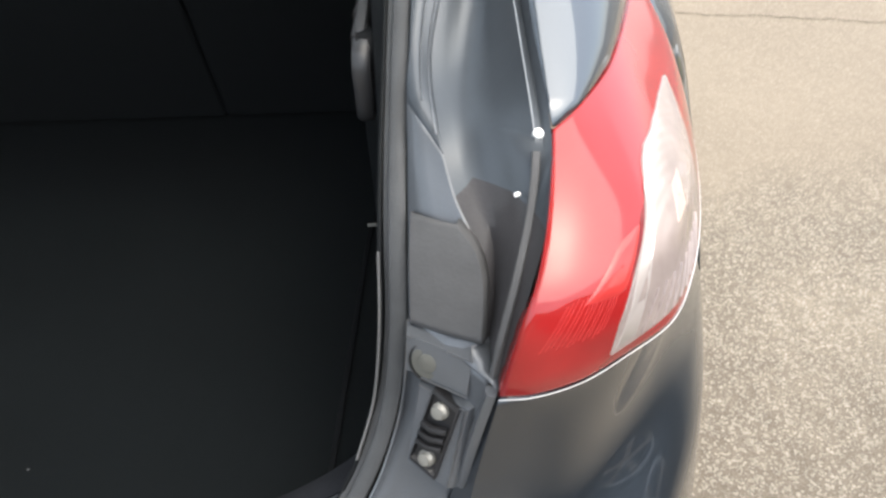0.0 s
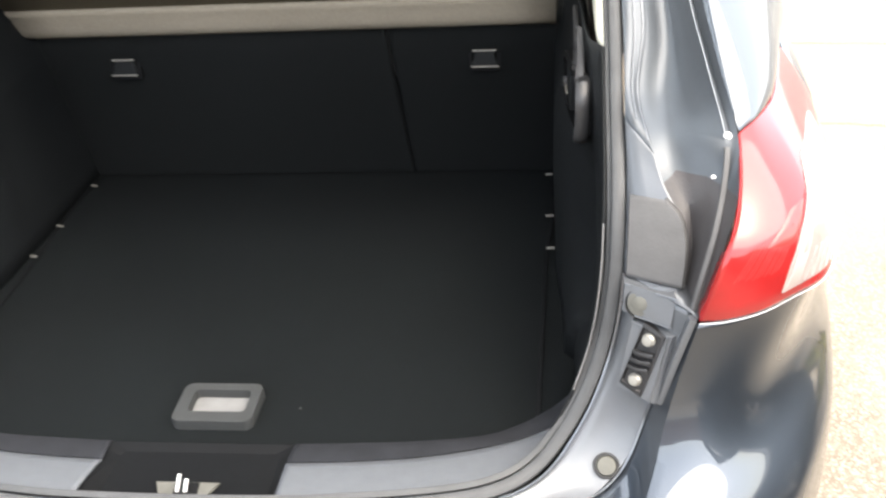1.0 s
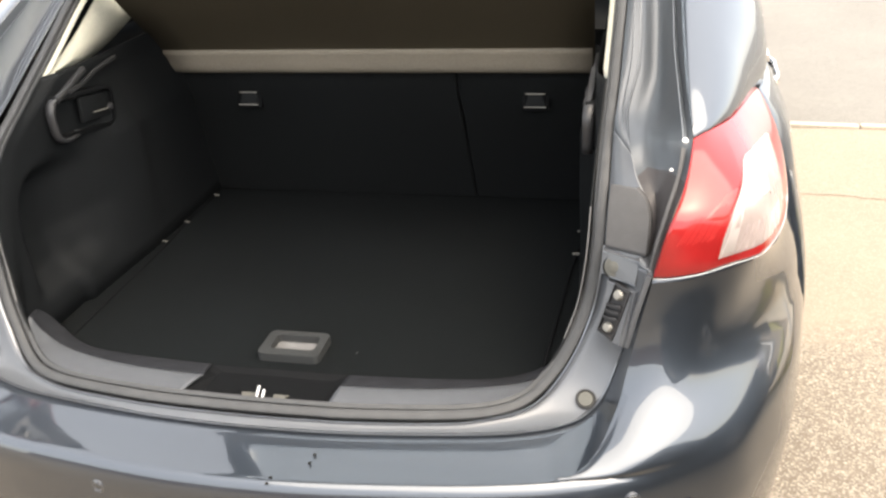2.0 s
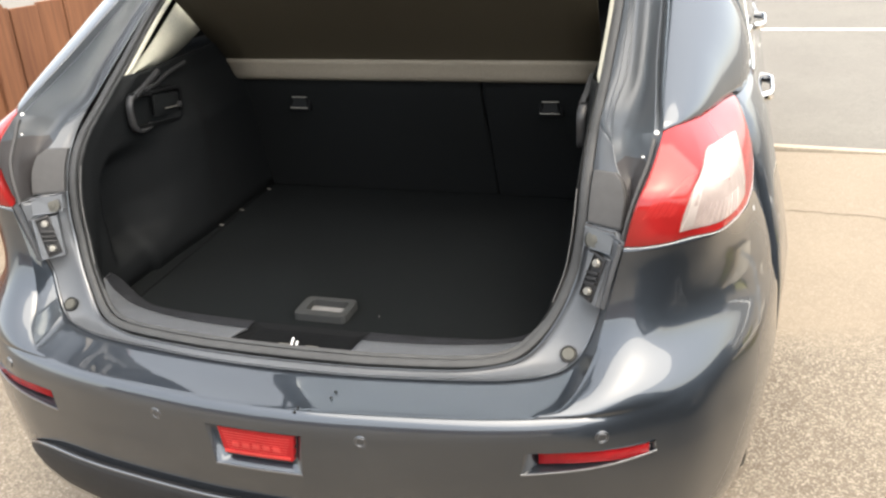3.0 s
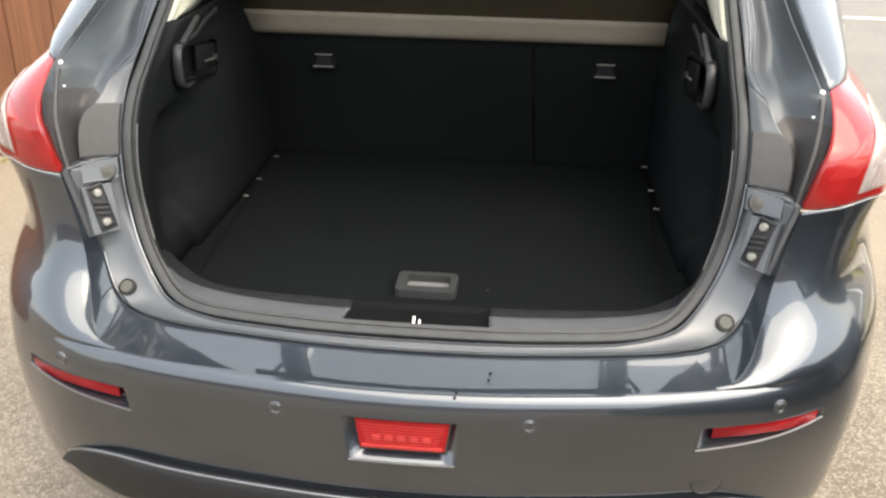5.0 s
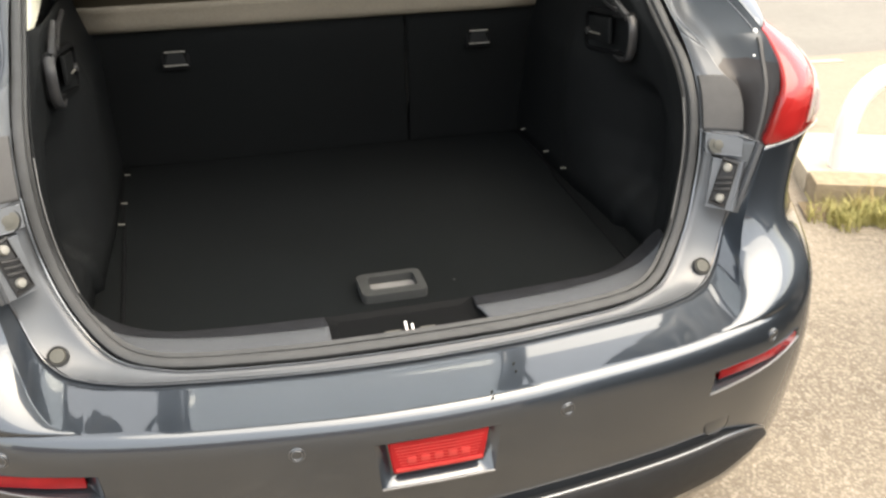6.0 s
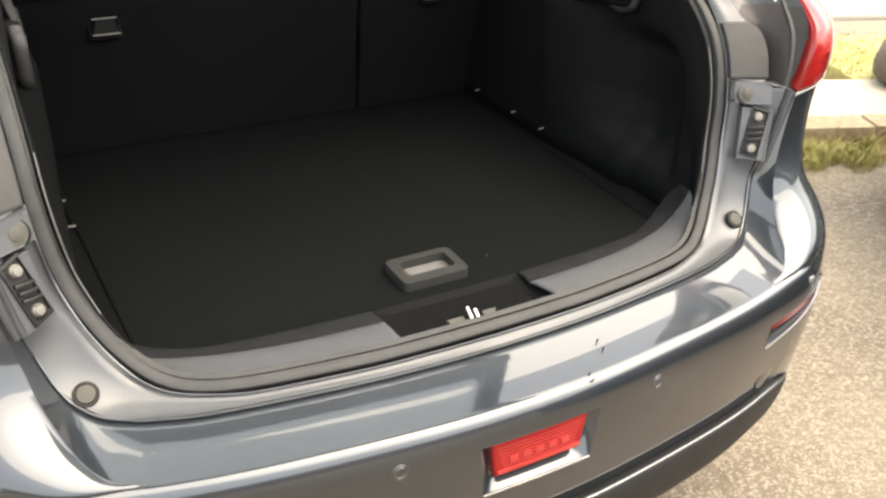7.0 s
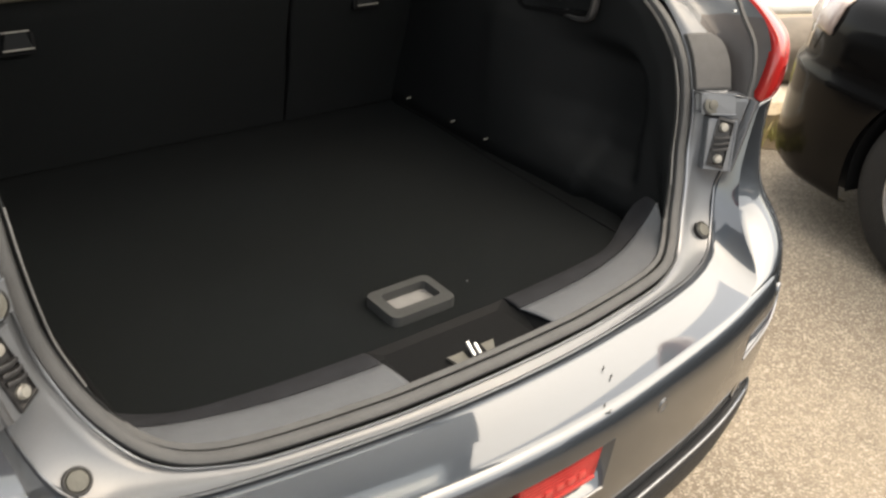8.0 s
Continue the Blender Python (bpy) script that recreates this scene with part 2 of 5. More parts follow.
    r3.inputs["To Min"].default_value, r3.inputs["To Max"].default_value = 0.68, 1.13
    t.links.new(n2.outputs[0], r3.inputs["Value"])
    t.links.new(tone.outputs["Result"], mix3.inputs["A"])
    t.links.new(r3.outputs[0], mix3.inputs["B"])
    sand = t.nodes.new("ShaderNodeMix")
    sand.data_type = "RGBA"
    sand.inputs["B"].default_value = (0.205, 0.170, 0.130, 1)
    sep2 = t.nodes.new("ShaderNodeSeparateXYZ")
    t.links.new(co.outputs["Object"], sep2.inputs[0])
    wob = t.nodes.new("ShaderNodeMath")
    wob.operation = "MULTIPLY_ADD"
    wob.inputs[1].default_value = 0.8
    t.links.new(n1.outputs[0], wob.inputs[0])
    t.links.new(sep2.outputs[1], wob.inputs[2])
    band = t.nodes.new("ShaderNodeMapRange")
    band.inputs["From Min"].default_value, band.inputs["From Max"].default_value = 1.95, 2.2
    band.inputs["To Max"].default_value = 0.62 if stones else 0.0
    t.links.new(wob.outputs[0], band.inputs["Value"])
    t.links.new(band.outputs[0], sand.inputs["Factor"])
    t.links.new(mix3.outputs["Result"], sand.inputs["A"])
    t.links.new(sand.outputs["Result"], b.inputs["Base Color"])
    bn = t.nodes.new("ShaderNodeBump")
    bn.inputs["Strength"].default_value, bn.inputs["Distance"].default_value = 0.2, 0.004
    t.links.new(vor.outputs["Distance"], bn.inputs["Height"])
    bn.invert = True
    t.links.new(bn.outputs[0], b.inputs["Normal"])
    return m


ASPHALT = ground_material("worn_stony_asphalt", (0.187, 0.159, 0.124), (0.107, 0.090, 0.071), (0.285, 0.254, 0.212))
ROAD = ground_material("road_asphalt", (0.150, 0.142, 0.127), (0.128, 0.120, 0.108), (0.19, 0.182, 0.166), 0.9, False)


# ---- building blocks ----
def spline(pts, n):
    """n points evenly along a smooth curve through pts."""
    p = [Vector(a) for a in pts]
    if len(p) == 2:
        return [p[0].lerp(p[1], i / (n - 1)) for i in range(n)]
    fine = []
    for i in range(len(p) - 1):
        a, b = p[i], p[i + 1]
        a0 = p[i - 1] if i else a * 2 - b
        b1 = p[i + 2] if i + 2 < len(p) else b * 2 - a
        d0, d1, d2 = max((a - a0).length, 1e-6) ** 0.5, max((b - a).length, 1e-6) ** 0.5, max((b1 - b).length, 1e-6) ** 0.5
        m1 = ((a - a0) / d0 - (b - a0) / (d0 + d1) + (b - a) / d1) * d1
        m2 = ((b - a) / d1 - (b1 - a) / (d1 + d2) + (b1 - b) / d2) * d1
        for k in range(24):
            s = k / 24
            fine.append(a * (2 * s ** 3 - 3 * s ** 2 + 1) + m1 * (s ** 3 - 2 * s ** 2 + s) + b * (-2 * s ** 3 + 3 * s ** 2) + m2 * (s ** 3 - s ** 2))
    fine.append(p[-1])
    return even(fine, n)


def even(fine, n):
    run = [0.0]
    for a, b in zip(fine, fine[1:]):
        run.append(run[-1] + (b - a).length)
    out, j = [], 0
    for i in range(n):
        d = run[-1] * i / (n - 1)
        while j < len(fine) - 2 and run[j + 1] < d:
            j += 1
        out.append(fine[j].lerp(fine[j + 1], min(1, max(0, (d - run[j]) / max(run[j + 1] - run[j], 1e-9)))))
    return out


def matched(pts, n):
    """A smooth curve with n steps between each pair of points."""
    p = [Vector(a) for a in pts]
    out = []
    for i in range(len(p) - 1):
        a, b = p[i], p[i + 1]
        a0 = p[i - 1] if i else a * 2 - b
        b1 = p[i + 2] if i + 2 < len(p) else b * 2 - a
        m1, m2 = (b - a0) / 2, (b1 - a) / 2
        la, lb, lc = (a - a0).length, (b - a).length, (b1 - b).length
        m1, m2 = m1 * min(1, 2 * lb / (la + lb + 1e-9)), m2 * min(1, 2 * lb / (lb + lc + 1e-9))
        for k in range(n):
            s = k / n
            out.append(a * (2 * s ** 3 - 3 * s ** 2 + 1) + m1 * (s ** 3 - 2 * s ** 2 + s) + b * (-2 * s ** 3 + 3 * s ** 2) + m2 * (s ** 3 - s ** 2))
    out.append(p[-1])
    return out


def skin(bm, rows, flip=False, closed=False):
    """Faces between rows of points."""
    vs = [[bm.verts.new(p) for p in r] for r in rows]
    for a, b in zip(vs, vs[1:]):
        n = len(a)
        for i in range(n if closed else n - 1):
            j = (i + 1) % n
            q = (a[i], a[j], b[j], b[i])
            bm.faces.new(q[::-1] if flip else q)
    return vs


def both(bm, rows, flip=False):
    """The same skin on both sides of the car."""
    skin(bm, rows, flip)
    skin(bm, [[Vector((-p[0], p[1], p[2])) for p in r] for r in rows], not flip)


def box(bm, x0, y0, z0, x1, y1, z1, bevel=0.0, m=None):
    vs = [bm.verts.new((x, y, z)) for z in (z0, z1) for y in (y0, y1) for x in (x0, x1)]
    fs = [bm.faces.new([vs[i] for i in q]) for q in ((0, 2, 3, 1), (4, 5, 7, 6), (0, 1, 5, 4), (2, 6, 7, 3), (0, 4, 6, 2), (1, 3, 7, 5))]
    if bevel:
        es = list({e for f in fs for e in f.edges})
        r = bmesh.ops.bevel(bm, geom=es, offset=bevel, segments=2, affect="EDGES", profile=0.6)
        vs = list({v for f in r["faces"] for v in f.verts} | {v for v in vs if v.is_valid})
    if m is not None:
        bmesh.ops.transform(bm, matrix=m, verts=[v for v in vs if v.is_valid])


def disc(bm, m, profile, seg=24):
    """A turned shape: profile of (radius, height) about the local z axis."""
    rows = []
    for r, h in profile:
        rows.append([m @ Vector((r * math.cos(2 * math.pi * i / seg), r * math.sin(2 * math.pi * i / seg), h)) for i in range(seg)])
    vs = skin(bm, rows, False, True)
    if profile[-1][0] > 1e-5:
        bm.faces.new(vs[-1])
    if profile[0][0] > 1e-5:
        bm.faces.new(vs[0][::-1])


def tube(bm, pts, w, h=None, seg=10, up=(0, 0, 1), closed=False):
    """A bar of rounded section w by h along pts."""
    h = h or w
    rows = []
    n = len(pts)
    for i, p in enumerate(pts):
        a = pts[(i - 1) % n] if (closed or i) else p
        b = pts[(i + 1) % n] if (closed or i < n - 1) else p
        t = (Vector(b) - Vector(a)).normalized()
        s = t.cross(Vector(up))
        s = s.normalized() if s.length > 1e-4 else Vector((1, 0, 0))
        u = s.cross(t)
        row = []
        for k in range(seg):
            c, d = math.cos(2 * math.pi * k / seg), math.sin(2 * math.pi * k / seg)
            c, d = math.copysign(abs(c) ** 0.7, c), math.copysign(abs(d) ** 0.7, d)
            row.append(Vector(p) + s * (c * w / 2) + u * (d * h / 2))
        rows.append(row)
    vs = skin(bm, rows, False, True)
    if closed:
        for i in range(seg):
            bm.faces.new((vs[-1][i], vs[-1][(i + 1) % seg], vs[0][(i + 1) % seg], vs[0][i]))
    else:
        bm.faces.new(vs[0][::-1])
        bm.faces.new(vs[-1])


def extrude_outline(bm, pts, m, depth, inset=0.0):
    """A plate: outline pts (x, y) at local z 0, going to -depth; the front edge softened by inset."""
    rows = [[m @ Vector((x, y, -depth)) for x, y in pts], [m @ Vector((x, y, -inset)) for x, y in pts]]
    if inset:
        cx, cy = sum(p[0] for p in pts) / len(pts), sum(p[1] for p in pts) / len(pts)
        rows.append([m @ Vector((x - math.copysign(min(abs(x - cx), inset), x - cx), y - math.copysign(min(abs(y - cy), inset), y - cy), 0)) for x, y in pts])
    vs = skin(bm, rows, False, True)
    bm.faces.new(vs[-1])
    bm.faces.new(vs[0][::-1])


def part(name, bm, mat, parent=None, label="", smooth=True, solid=0.0, weld=0.0, angle=40, face=None):
    """Links bm as one mesh. solid: thickness of a shell; face: the way in which its outside looks."""
    if weld:
        bmesh.ops.remove_doubles(bm, verts=bm.verts, dist=weld)
    bmesh.ops.recalc_face_normals(bm, faces=bm.faces) if not solid else None
    if face:
        bm.normal_update()
        if sum((f.normal * f.calc_area() for f in bm.faces), Vector()).dot(Vector(face)) < 0:
            bmesh.ops.reverse_faces(bm, faces=bm.faces)
    me = bpy.data.meshes.new(name)
    bm.to_mesh(me)
    bm.free()
    if mat:
        me.materials.append(mat)
    if smooth:
        me.polygons.foreach_set("use_smooth", [True] * len(me.polygons))
        me.set_sharp_from_angle(angle=radians(angle))
    ob = new(name, me)
    if parent:
        ob.parent = parent
    if label:
        ob["label"] = label
    if solid:
        s = ob.modifiers.new("thickness", "SOLIDIFY")
        s.thickness, s.offset = solid, -1
    return ob


def carve(ob, cutters):
    """Cuts openings through a part and keeps the result as its mesh."""
    for c in cutters:
        b = ob.modifiers.new("cut", "BOOLEAN")
        b.object, b.operation, b.solver = c, "DIFFERENCE", "EXACT"
    me = bpy.data.meshes.new_from_object(ob.evaluated_get(bpy.context.evaluated_depsgraph_get()))
    ob.modifiers.clear()
    old = ob.data
    ob.data = me
    bpy.data.meshes.remove(old)
    for c in cutters:
        d = c.data
        bpy.data.objects.remove(c)
        bpy.data.meshes.remove(d)


def thing(name, label, category, group=""):
    return tagged(new(name), label, category, group)


# ---- ground and surroundings ----
def sheet(name, x0, y0, x1, y1, z, mat, label, n=1, rough=0.0):
    bm = bmesh.new()
    skin(bm, [[Vector((x0 + (x1 - x0) * i / n, y0 + (y1 - y0) * j / n, z + (noise.noise(Vector((i * 0.37, j * 0.37, 1))) * rough if rough else 0))) for i in range(n + 1)] for j in range(n + 1)])
    ob = part(name, bm, mat, None)
    return tagged(ob, label, "ground", "", "structure")


sheet("ground", -400, -400, 400, 400, -0.02, ROAD, "flat grey ground reaching to the horizon")
sheet("pavement", -9, -8, 9, 3.62, 0.0, ASPHALT, "worn buff stony asphalt forecourt with cracks", 1)

# brick wall across the road behind: unseen, added for the paint to reflect
bm = bmesh.new()
box(bm, -16, -13.3, -0.02, 16, -13.0, 3.2, 0.0)
tagged(part("unseen_wall", bm, BRICK, None, smooth=False), "unseen plain brown brick wall added behind the view", "wall", "", "structure")

# ---- hatchback ----
car = thing("hatchback", "dark grey metallic hatchback parked with its tailgate raised", "car")

# plan of the bumper at its widest level, from the middle to the flank
PLAN = spline([(0, -0.0305, 0), (0.1, -0.0277, 0), (0.2, -0.0190, 0), (0.4, 0.008, 0), (0.52, 0.035, 0), (0.617, 0.064, 0), (0.697, 0.107, 0), (0.77, 0.17, 0), (0.825, 0.262, 0), (0.871, 0.37, 0), (0.898, 0.48, 0), (0.918, 0.60, 0)], 160)


def inset_plan(d, z, taper=0.0):
    """The plan moved inwards by d, at height z; taper lessens the move along the flank."""
    out = []
    for i, p in enumerate(PLAN):
        a, b = PLAN[max(0, i - 1)], PLAN[min(len(PLAN) - 1, i + 1)]
        t = (b - a).normalized()
        k = d * (1 - taper * min(1, max(0, (p.y - 0.2) / 0.35)))
        out.append(Vector((p.x - t.y * k, p.y + t.x * k, z)))
    out[0].x = 0
    return out


def clip_x(pts, x0, x1):
    """The stretch of a plan curve between two x."""
    out = []
    for a, b in zip(pts, pts[1:]):
        for x in (x0, x1):
            if (a.x - x) * (b.x - x) < 0:
                out.append((a.lerp(b, (x - a.x) / (b.x - a.x))))
        if x0 <= b.x <= x1:
            out.append(b)
    if pts[0].x >= x0:
        out.insert(0, pts[0])
    out.sort(key=lambda v: v.y if x0 > 0.4 else v.x)
    return out


XC = 0.50
LEVELS = [(0.27, 0.075), (0.30, 0.045), (0.34, 0.028), (0.40, 0.016), (0.46, 0.009), (0.52, 0.002), (0.58, 0.0), (0.62, 0.0), (0.637, 0.0), (0.649, 0.0014), (0.659, 0.0038), (0.667, 0.0072), (0.673, 0.0112), (0.6765, 0.0155), (0.678, 0.020)]
rows = []
for z, d in LEVELS:
    s = inset_plan(d, z)
    corner, full = even(clip_x(s, XC, 9), 46), even(clip_x(inset_plan(min(d, 0.006) if z > 0.6 else d, z), XC, 9), 46)
    rows.append(even(clip_x(s, -1, XC), 61)[:-1] + [a.lerp(b, min(1.0, i / 16)) for i, (a, b) in enumerate(zip(corner, full))])
bm = bmesh.new()
# the crease runs along the shelf, turns up at the corner and climbs to the lamp
CREASE = [tuple(rows[-1][60]), (0.540, 0.064, 0.686), (0.564, 0.094, 0.703), (0.581, 0.130, 0.727), (0.594, 0.160, 0.757), (0.601, 0.177, 0.79), (0.610, 0.189, 0.83), (0.623, 0.196, 0.89), (0.634, 0.199, 0.940)]
crease = matched(CREASE, 6)
BOT = [(0.634, 0.199, 0.943), (0.66, 0.198, 0.946), (0.70, 0.209, 0.950), (0.74, 0.234, 0.954), (0.785, 0.275, 0.952), (0.812, 0.33, 0.954), (0.832, 0.40, 0.960), (0.840, 0.48, 0.985), (0.831, 0.57, 1.033), (0.798, 0.645, 1.088)]
SHOULDER = [(0.678, 0.0065, 0.2), (0.692, 0.009, 0.3), (0.705, 0.013, 0.4), (0.72, 0.022, 0.5), (0.735, 0.034, 0.5), (0.75, 0.047, 0.55), (0.77, 0.061, 0.6), (0.80, 0.074, 0.6), (0.84, 0.081, 0.55), (0.88, 0.083, 0.5), (0.94, 0.084, 0.4)]
lamp_foot = [Vector((p.x - 0.003, p.y + 0.003, p.z - 0.004)) for p in spline(BOT, 60) if p.y < 0.60]
up = [rows[-1][60:]]
for c in crease[1:]:
    d = np.interp(c.z, [a[0] for a in SHOULDER], [a[1] for a in SHOULDER])
    tp = np.interp(c.z, [a[0] for a in SHOULDER], [a[2] for a in SHOULDER])
    far = clip_x(inset_plan(d, c.z, tp), c.x + float(np.interp(c.z, (0.70, 0.74), (0.02, 0.055))), 9)
    low = spline([c] + far[::6] + [far[-1]], 46)
    if c.z > 0.80:
        k = ((c.z - 0.80) / 0.14) ** 1.5
        high = even(lamp_foot, 46)
        high = [Vector((p.x, p.y, p.z)) for p in high]
        low = [Vector((a.x * (1 - k) + b.x * k, a.y * (1 - k) + b.y * k, a.z + (b.z - 0.94) * k)) for a, b in zip(low, high)]
        low[0] = c.copy()
    up.append(low)
for _ in range(25):
    old = [[p.copy() for p in r] for r in up]
    for j in range(1, len(up) - 1):
        for i in range(1, len(up[j]) - 1):
            up[j][i] = (old[j][i] * 2 + old[j - 1][i] + old[j + 1][i] + old[j][i - 1] + old[j][i + 1]) / 6
comb = [r[60:] for r in rows] + up[1:]
for _ in range(60):
    old = [[p.copy() for p in r] for r in comb]
    for j in range(7, min(len(comb) - 1, len(rows) + 22)):
        for i in range(1, len(comb[j])):
            k = 0.5 * min(1.0, max(0.0, (i - 6) / 18))
            comb[j][i] = old[j][i].lerp((old[j - 1][i] + old[j + 1][i]) / 2, k)
rows = [r[:60] + c for r, c in zip(rows, comb)]
up = [rows[-1][60:]] + comb[len(rows):]
both(bm, rows, True)
both(bm, up, True)
SEAM = [(0, 0.0865, 0.695), (0.1, 0.0888, 0.695), (0.2, 0.096, 0.695), (0.35, 0.114, 0.696), (0.43, 0.128, 0.697), (0.49, 0.147, 0.699), (0.53, 0.167, 0.705), (0.555, 0.186, 0.719), (0.570, 0.200, 0.740), (0.580, 0.211, 0.765), (0.588, 0.219, 0.79), (0.597, 0.214, 0.83), (0.612, 0.213, 0.89), (0.627, 0.212, 0.942)]
front = rows[-1][:61]
seam_low = spline(SEAM[:6], 61)
seam_up = matched(SEAM[5:], 6)
steps = [0.0, 0.06, 0.18, 0.4, 0.65, 0.85, 1.0]


def scoop(a, b, dip):
    return [[p.lerp(q, s) + Vector((0, 0, -dip * math.sin(math.pi * s))) for p, q in zip(a, b)] for s in steps]


both(bm, scoop(front, seam_low, 0.004), True)
both(bm, scoop(crease, seam_up, 0.004), True)
bumper = part("bumper", bm, PAINT, car, "dark grey painted rear bumper with a sharp shelf edge", solid=0.003, weld=0.0006, angle=50, face=(0, -1, 0))


def plan_point(x, z, lift=0.0):
    """The bumper's face at x, and its outward direction."""
    s = inset_plan(np.interp(z, [a for a, _ in LEVELS], [b for _, b in LEVELS]), z)
    for a, b in zip(s, s[1:]):
        if a.x <= abs(x) <= b.x:
            p, t = a.lerp(b, (abs(x) - a.x) / (b.x - a.x)), (b - a).normalized()
            n = Vector((t.y, -t.x, 0))
            q, sg = p + n * lift, (1 if x >= 0 else -1)
            return Vector((q.x * sg, q.y, z)), Vector((n.x * sg, n.y, n.z))
    return Vector((x, 0, z)), Vector((0, -1, 0))


def mouth_loop(top, bottom, n=10):
    """The rim of a pocket on the bumper's face; top and bottom: (x, z) at both ends."""
    (xa, za), (xb, zb) = bottom
    (xc, zc), (xd, zd) = top
    loop = [plan_point(xa + (xb - xa) * k / n, za + (zb - za) * (k / n) ** 1.5)[0] for k in range(n + 1)]
    loop += [plan_point(xd + (xc - xd) * k / n, zd + (zc - zd) * k / n)[0] for k in range(n + 1)]
    return loop


POCKETS = [(mouth_loop([(-0.100, 0.634), (0.096, 0.634)], [(-0.090, 0.546), (0.088, 0.546)]), [(-0.071, -0.012, 0.558), (0.071, -0.012, 0.558)], [(-0.081, -0.012, 0.6300), (0.081, -0.012, 0.6300)], Vector((0, -1, 0)))]
for s in (1, -1):
    POCKETS.append((mouth_loop([(s * 0.490, 0.6185), (s * 0.706, 0.619)], [(s * 0.484, 0.573), (s * 0.708, 0.598)]), [(s * 0.513, 0.060, 0.582), (s * 0.697, 0.114, 0.591)], [(s * 0.513, 0.060, 0.6160), (s * 0.697, 0.114, 0.6175)], Vector((s * 0.35, -0.94, 0))))
cuts = []
for loop, low, top, n in POCKETS:
    b = bmesh.new()
    vs = skin(b, [[p + n * 0.05 for p in loop], [p - n * 0.03 for p in loop]], False, True)
    b.faces.new(vs[0][::-1])
    b.faces.new(vs[1])
    bmesh.ops.recalc_face_normals(b, faces=b.faces)
    me = bpy.data.meshes.new("cutter")
    b.to_mesh(me)
    b.free()
    cuts.append(new("cutter", me))
carve(bumper, cuts)
for loop, low, top, n in POCKETS:
    bm = bmesh.new()
    m = len(loop) // 2
    floor = [Vector(low[0]).lerp(Vector(low[1]), k / (m - 1)) for k in range(m)] + [Vector(top[1]).lerp(Vector(top[0]), k / (m - 1)) for k in range(m)]
    rim = [p + n * 0.0006 for p in loop]
    vs = skin(bm, [rim, [p.lerp(q, 0.2) + n * 0.001 for p, q in zip(rim, floor)], [p.lerp(q, 0.55) for p, q in zip(rim, floor)], [p.lerp(q, 0.9) - n * 0.002 for p, q in zip(rim, floor)], floor], False, True)
    bm.faces.new(vs[-1])
    part("lamp_pocket", bm, PAINT, bumper, "painted recess round the lamp", angle=70)
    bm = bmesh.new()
    # the lip's sky highlight is painted by the paler BEAD colour
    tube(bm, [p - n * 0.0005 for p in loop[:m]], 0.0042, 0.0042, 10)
    part("pocket_lip", bm, BEAD, bumper, "rounded lower lip, highlight in its colour")

# lower valance
bm = bmesh.new()
VAL = [(0.478, 0.010), (0.477, -0.002), (0.472, -0.007), (0.462, -0.008), (0.43, -0.004), (0.39, 0.006), (0.35, 0.024), (0.315, 0.052), (0.292, 0.085), (0.284, 0.12)]
vrows = []
for z, d in VAL:
    run = even([p for p in inset_plan(d, z - 0.012) if p.x <= 0.725], 90)
    for i, p in enumerate(run):
        k = max(0.0, (i - 54) / 35)
        share = max(0, (z - 0.284) / 0.194)
        p.z += (0.010 * (1 - share) - 0.110 * share) * k ** 3
        p.y += 0.030 * k ** 2
        p.x -= 0.016 * k ** 2
    vrows.append(run)
both(bm, vrows, True)
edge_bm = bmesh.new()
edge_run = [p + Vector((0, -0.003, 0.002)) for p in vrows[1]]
# BEAD paints the highlight along the lower edge
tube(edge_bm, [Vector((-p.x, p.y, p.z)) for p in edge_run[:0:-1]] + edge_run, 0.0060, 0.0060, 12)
part("valance_edge", edge_bm, BEAD, bumper, "rolled lower edge, paled for its highlight")
part("valance", bm, VALANCE, car, "black textured plastic lower valance", solid=0.003, weld=0.0005, face=(0, -1, 0))

# fog lamp and reflectors
bm = bmesh.new()
skin(bm, [[Vector((x * k, y, z)) for x, z in ((-0.071, 0.571), (0.071, 0.571), (0.079, 0.6285), (-0.079, 0.6285))] for k, y in ((1.0, -0.008), (1.0, -0.021), (0.97, -0.0235), (0.5, -0.0245))], False, True)
bm.faces.new([bm.verts.new(Vector((x * 0.5, -0.0245, z))) for x, z in ((-0.071, 0.571), (0.071, 0.571), (0.079, 0.6285), (-0.079, 0.6285))])
fog = part("fog_lamp", bm, FOGRED, car, "red rear fog lamp set into the bumper", weld=0.0002)
for i in range(5):
    bm = bmesh.new()
    box(bm, -0.050 + i * 0.021, -0.0262, 0.588, -0.036 + i * 0.021, -0.02, 0.599, 0.0015)
    part("lens_facet", bm, RIBRED, fog)
for k in range(7):
    bm = bmesh.new()
    half = 0.060 + 0.0016 * k
    z = 0.584 + 0.0058 * k
    tube(bm, [Vector((-half, -0.0235, z)), Vector((-half * 0.2, -0.0252, z + 0.0004)), Vector((half * 0.3, -0.0252, z - 0.0003)), Vector((half, -0.0235, z))], 0.0012, 0.0018, 6)
    part("lens_rib", bm, RIBRED, fog)
bm = bmesh.new()
box(bm, -0.0675, -0.0266, 0.5735, 0.0675, -0.018, 0.5795, 0.001)
part("lens_border", bm, RIBRED, fog, "paler lower border of the lens")
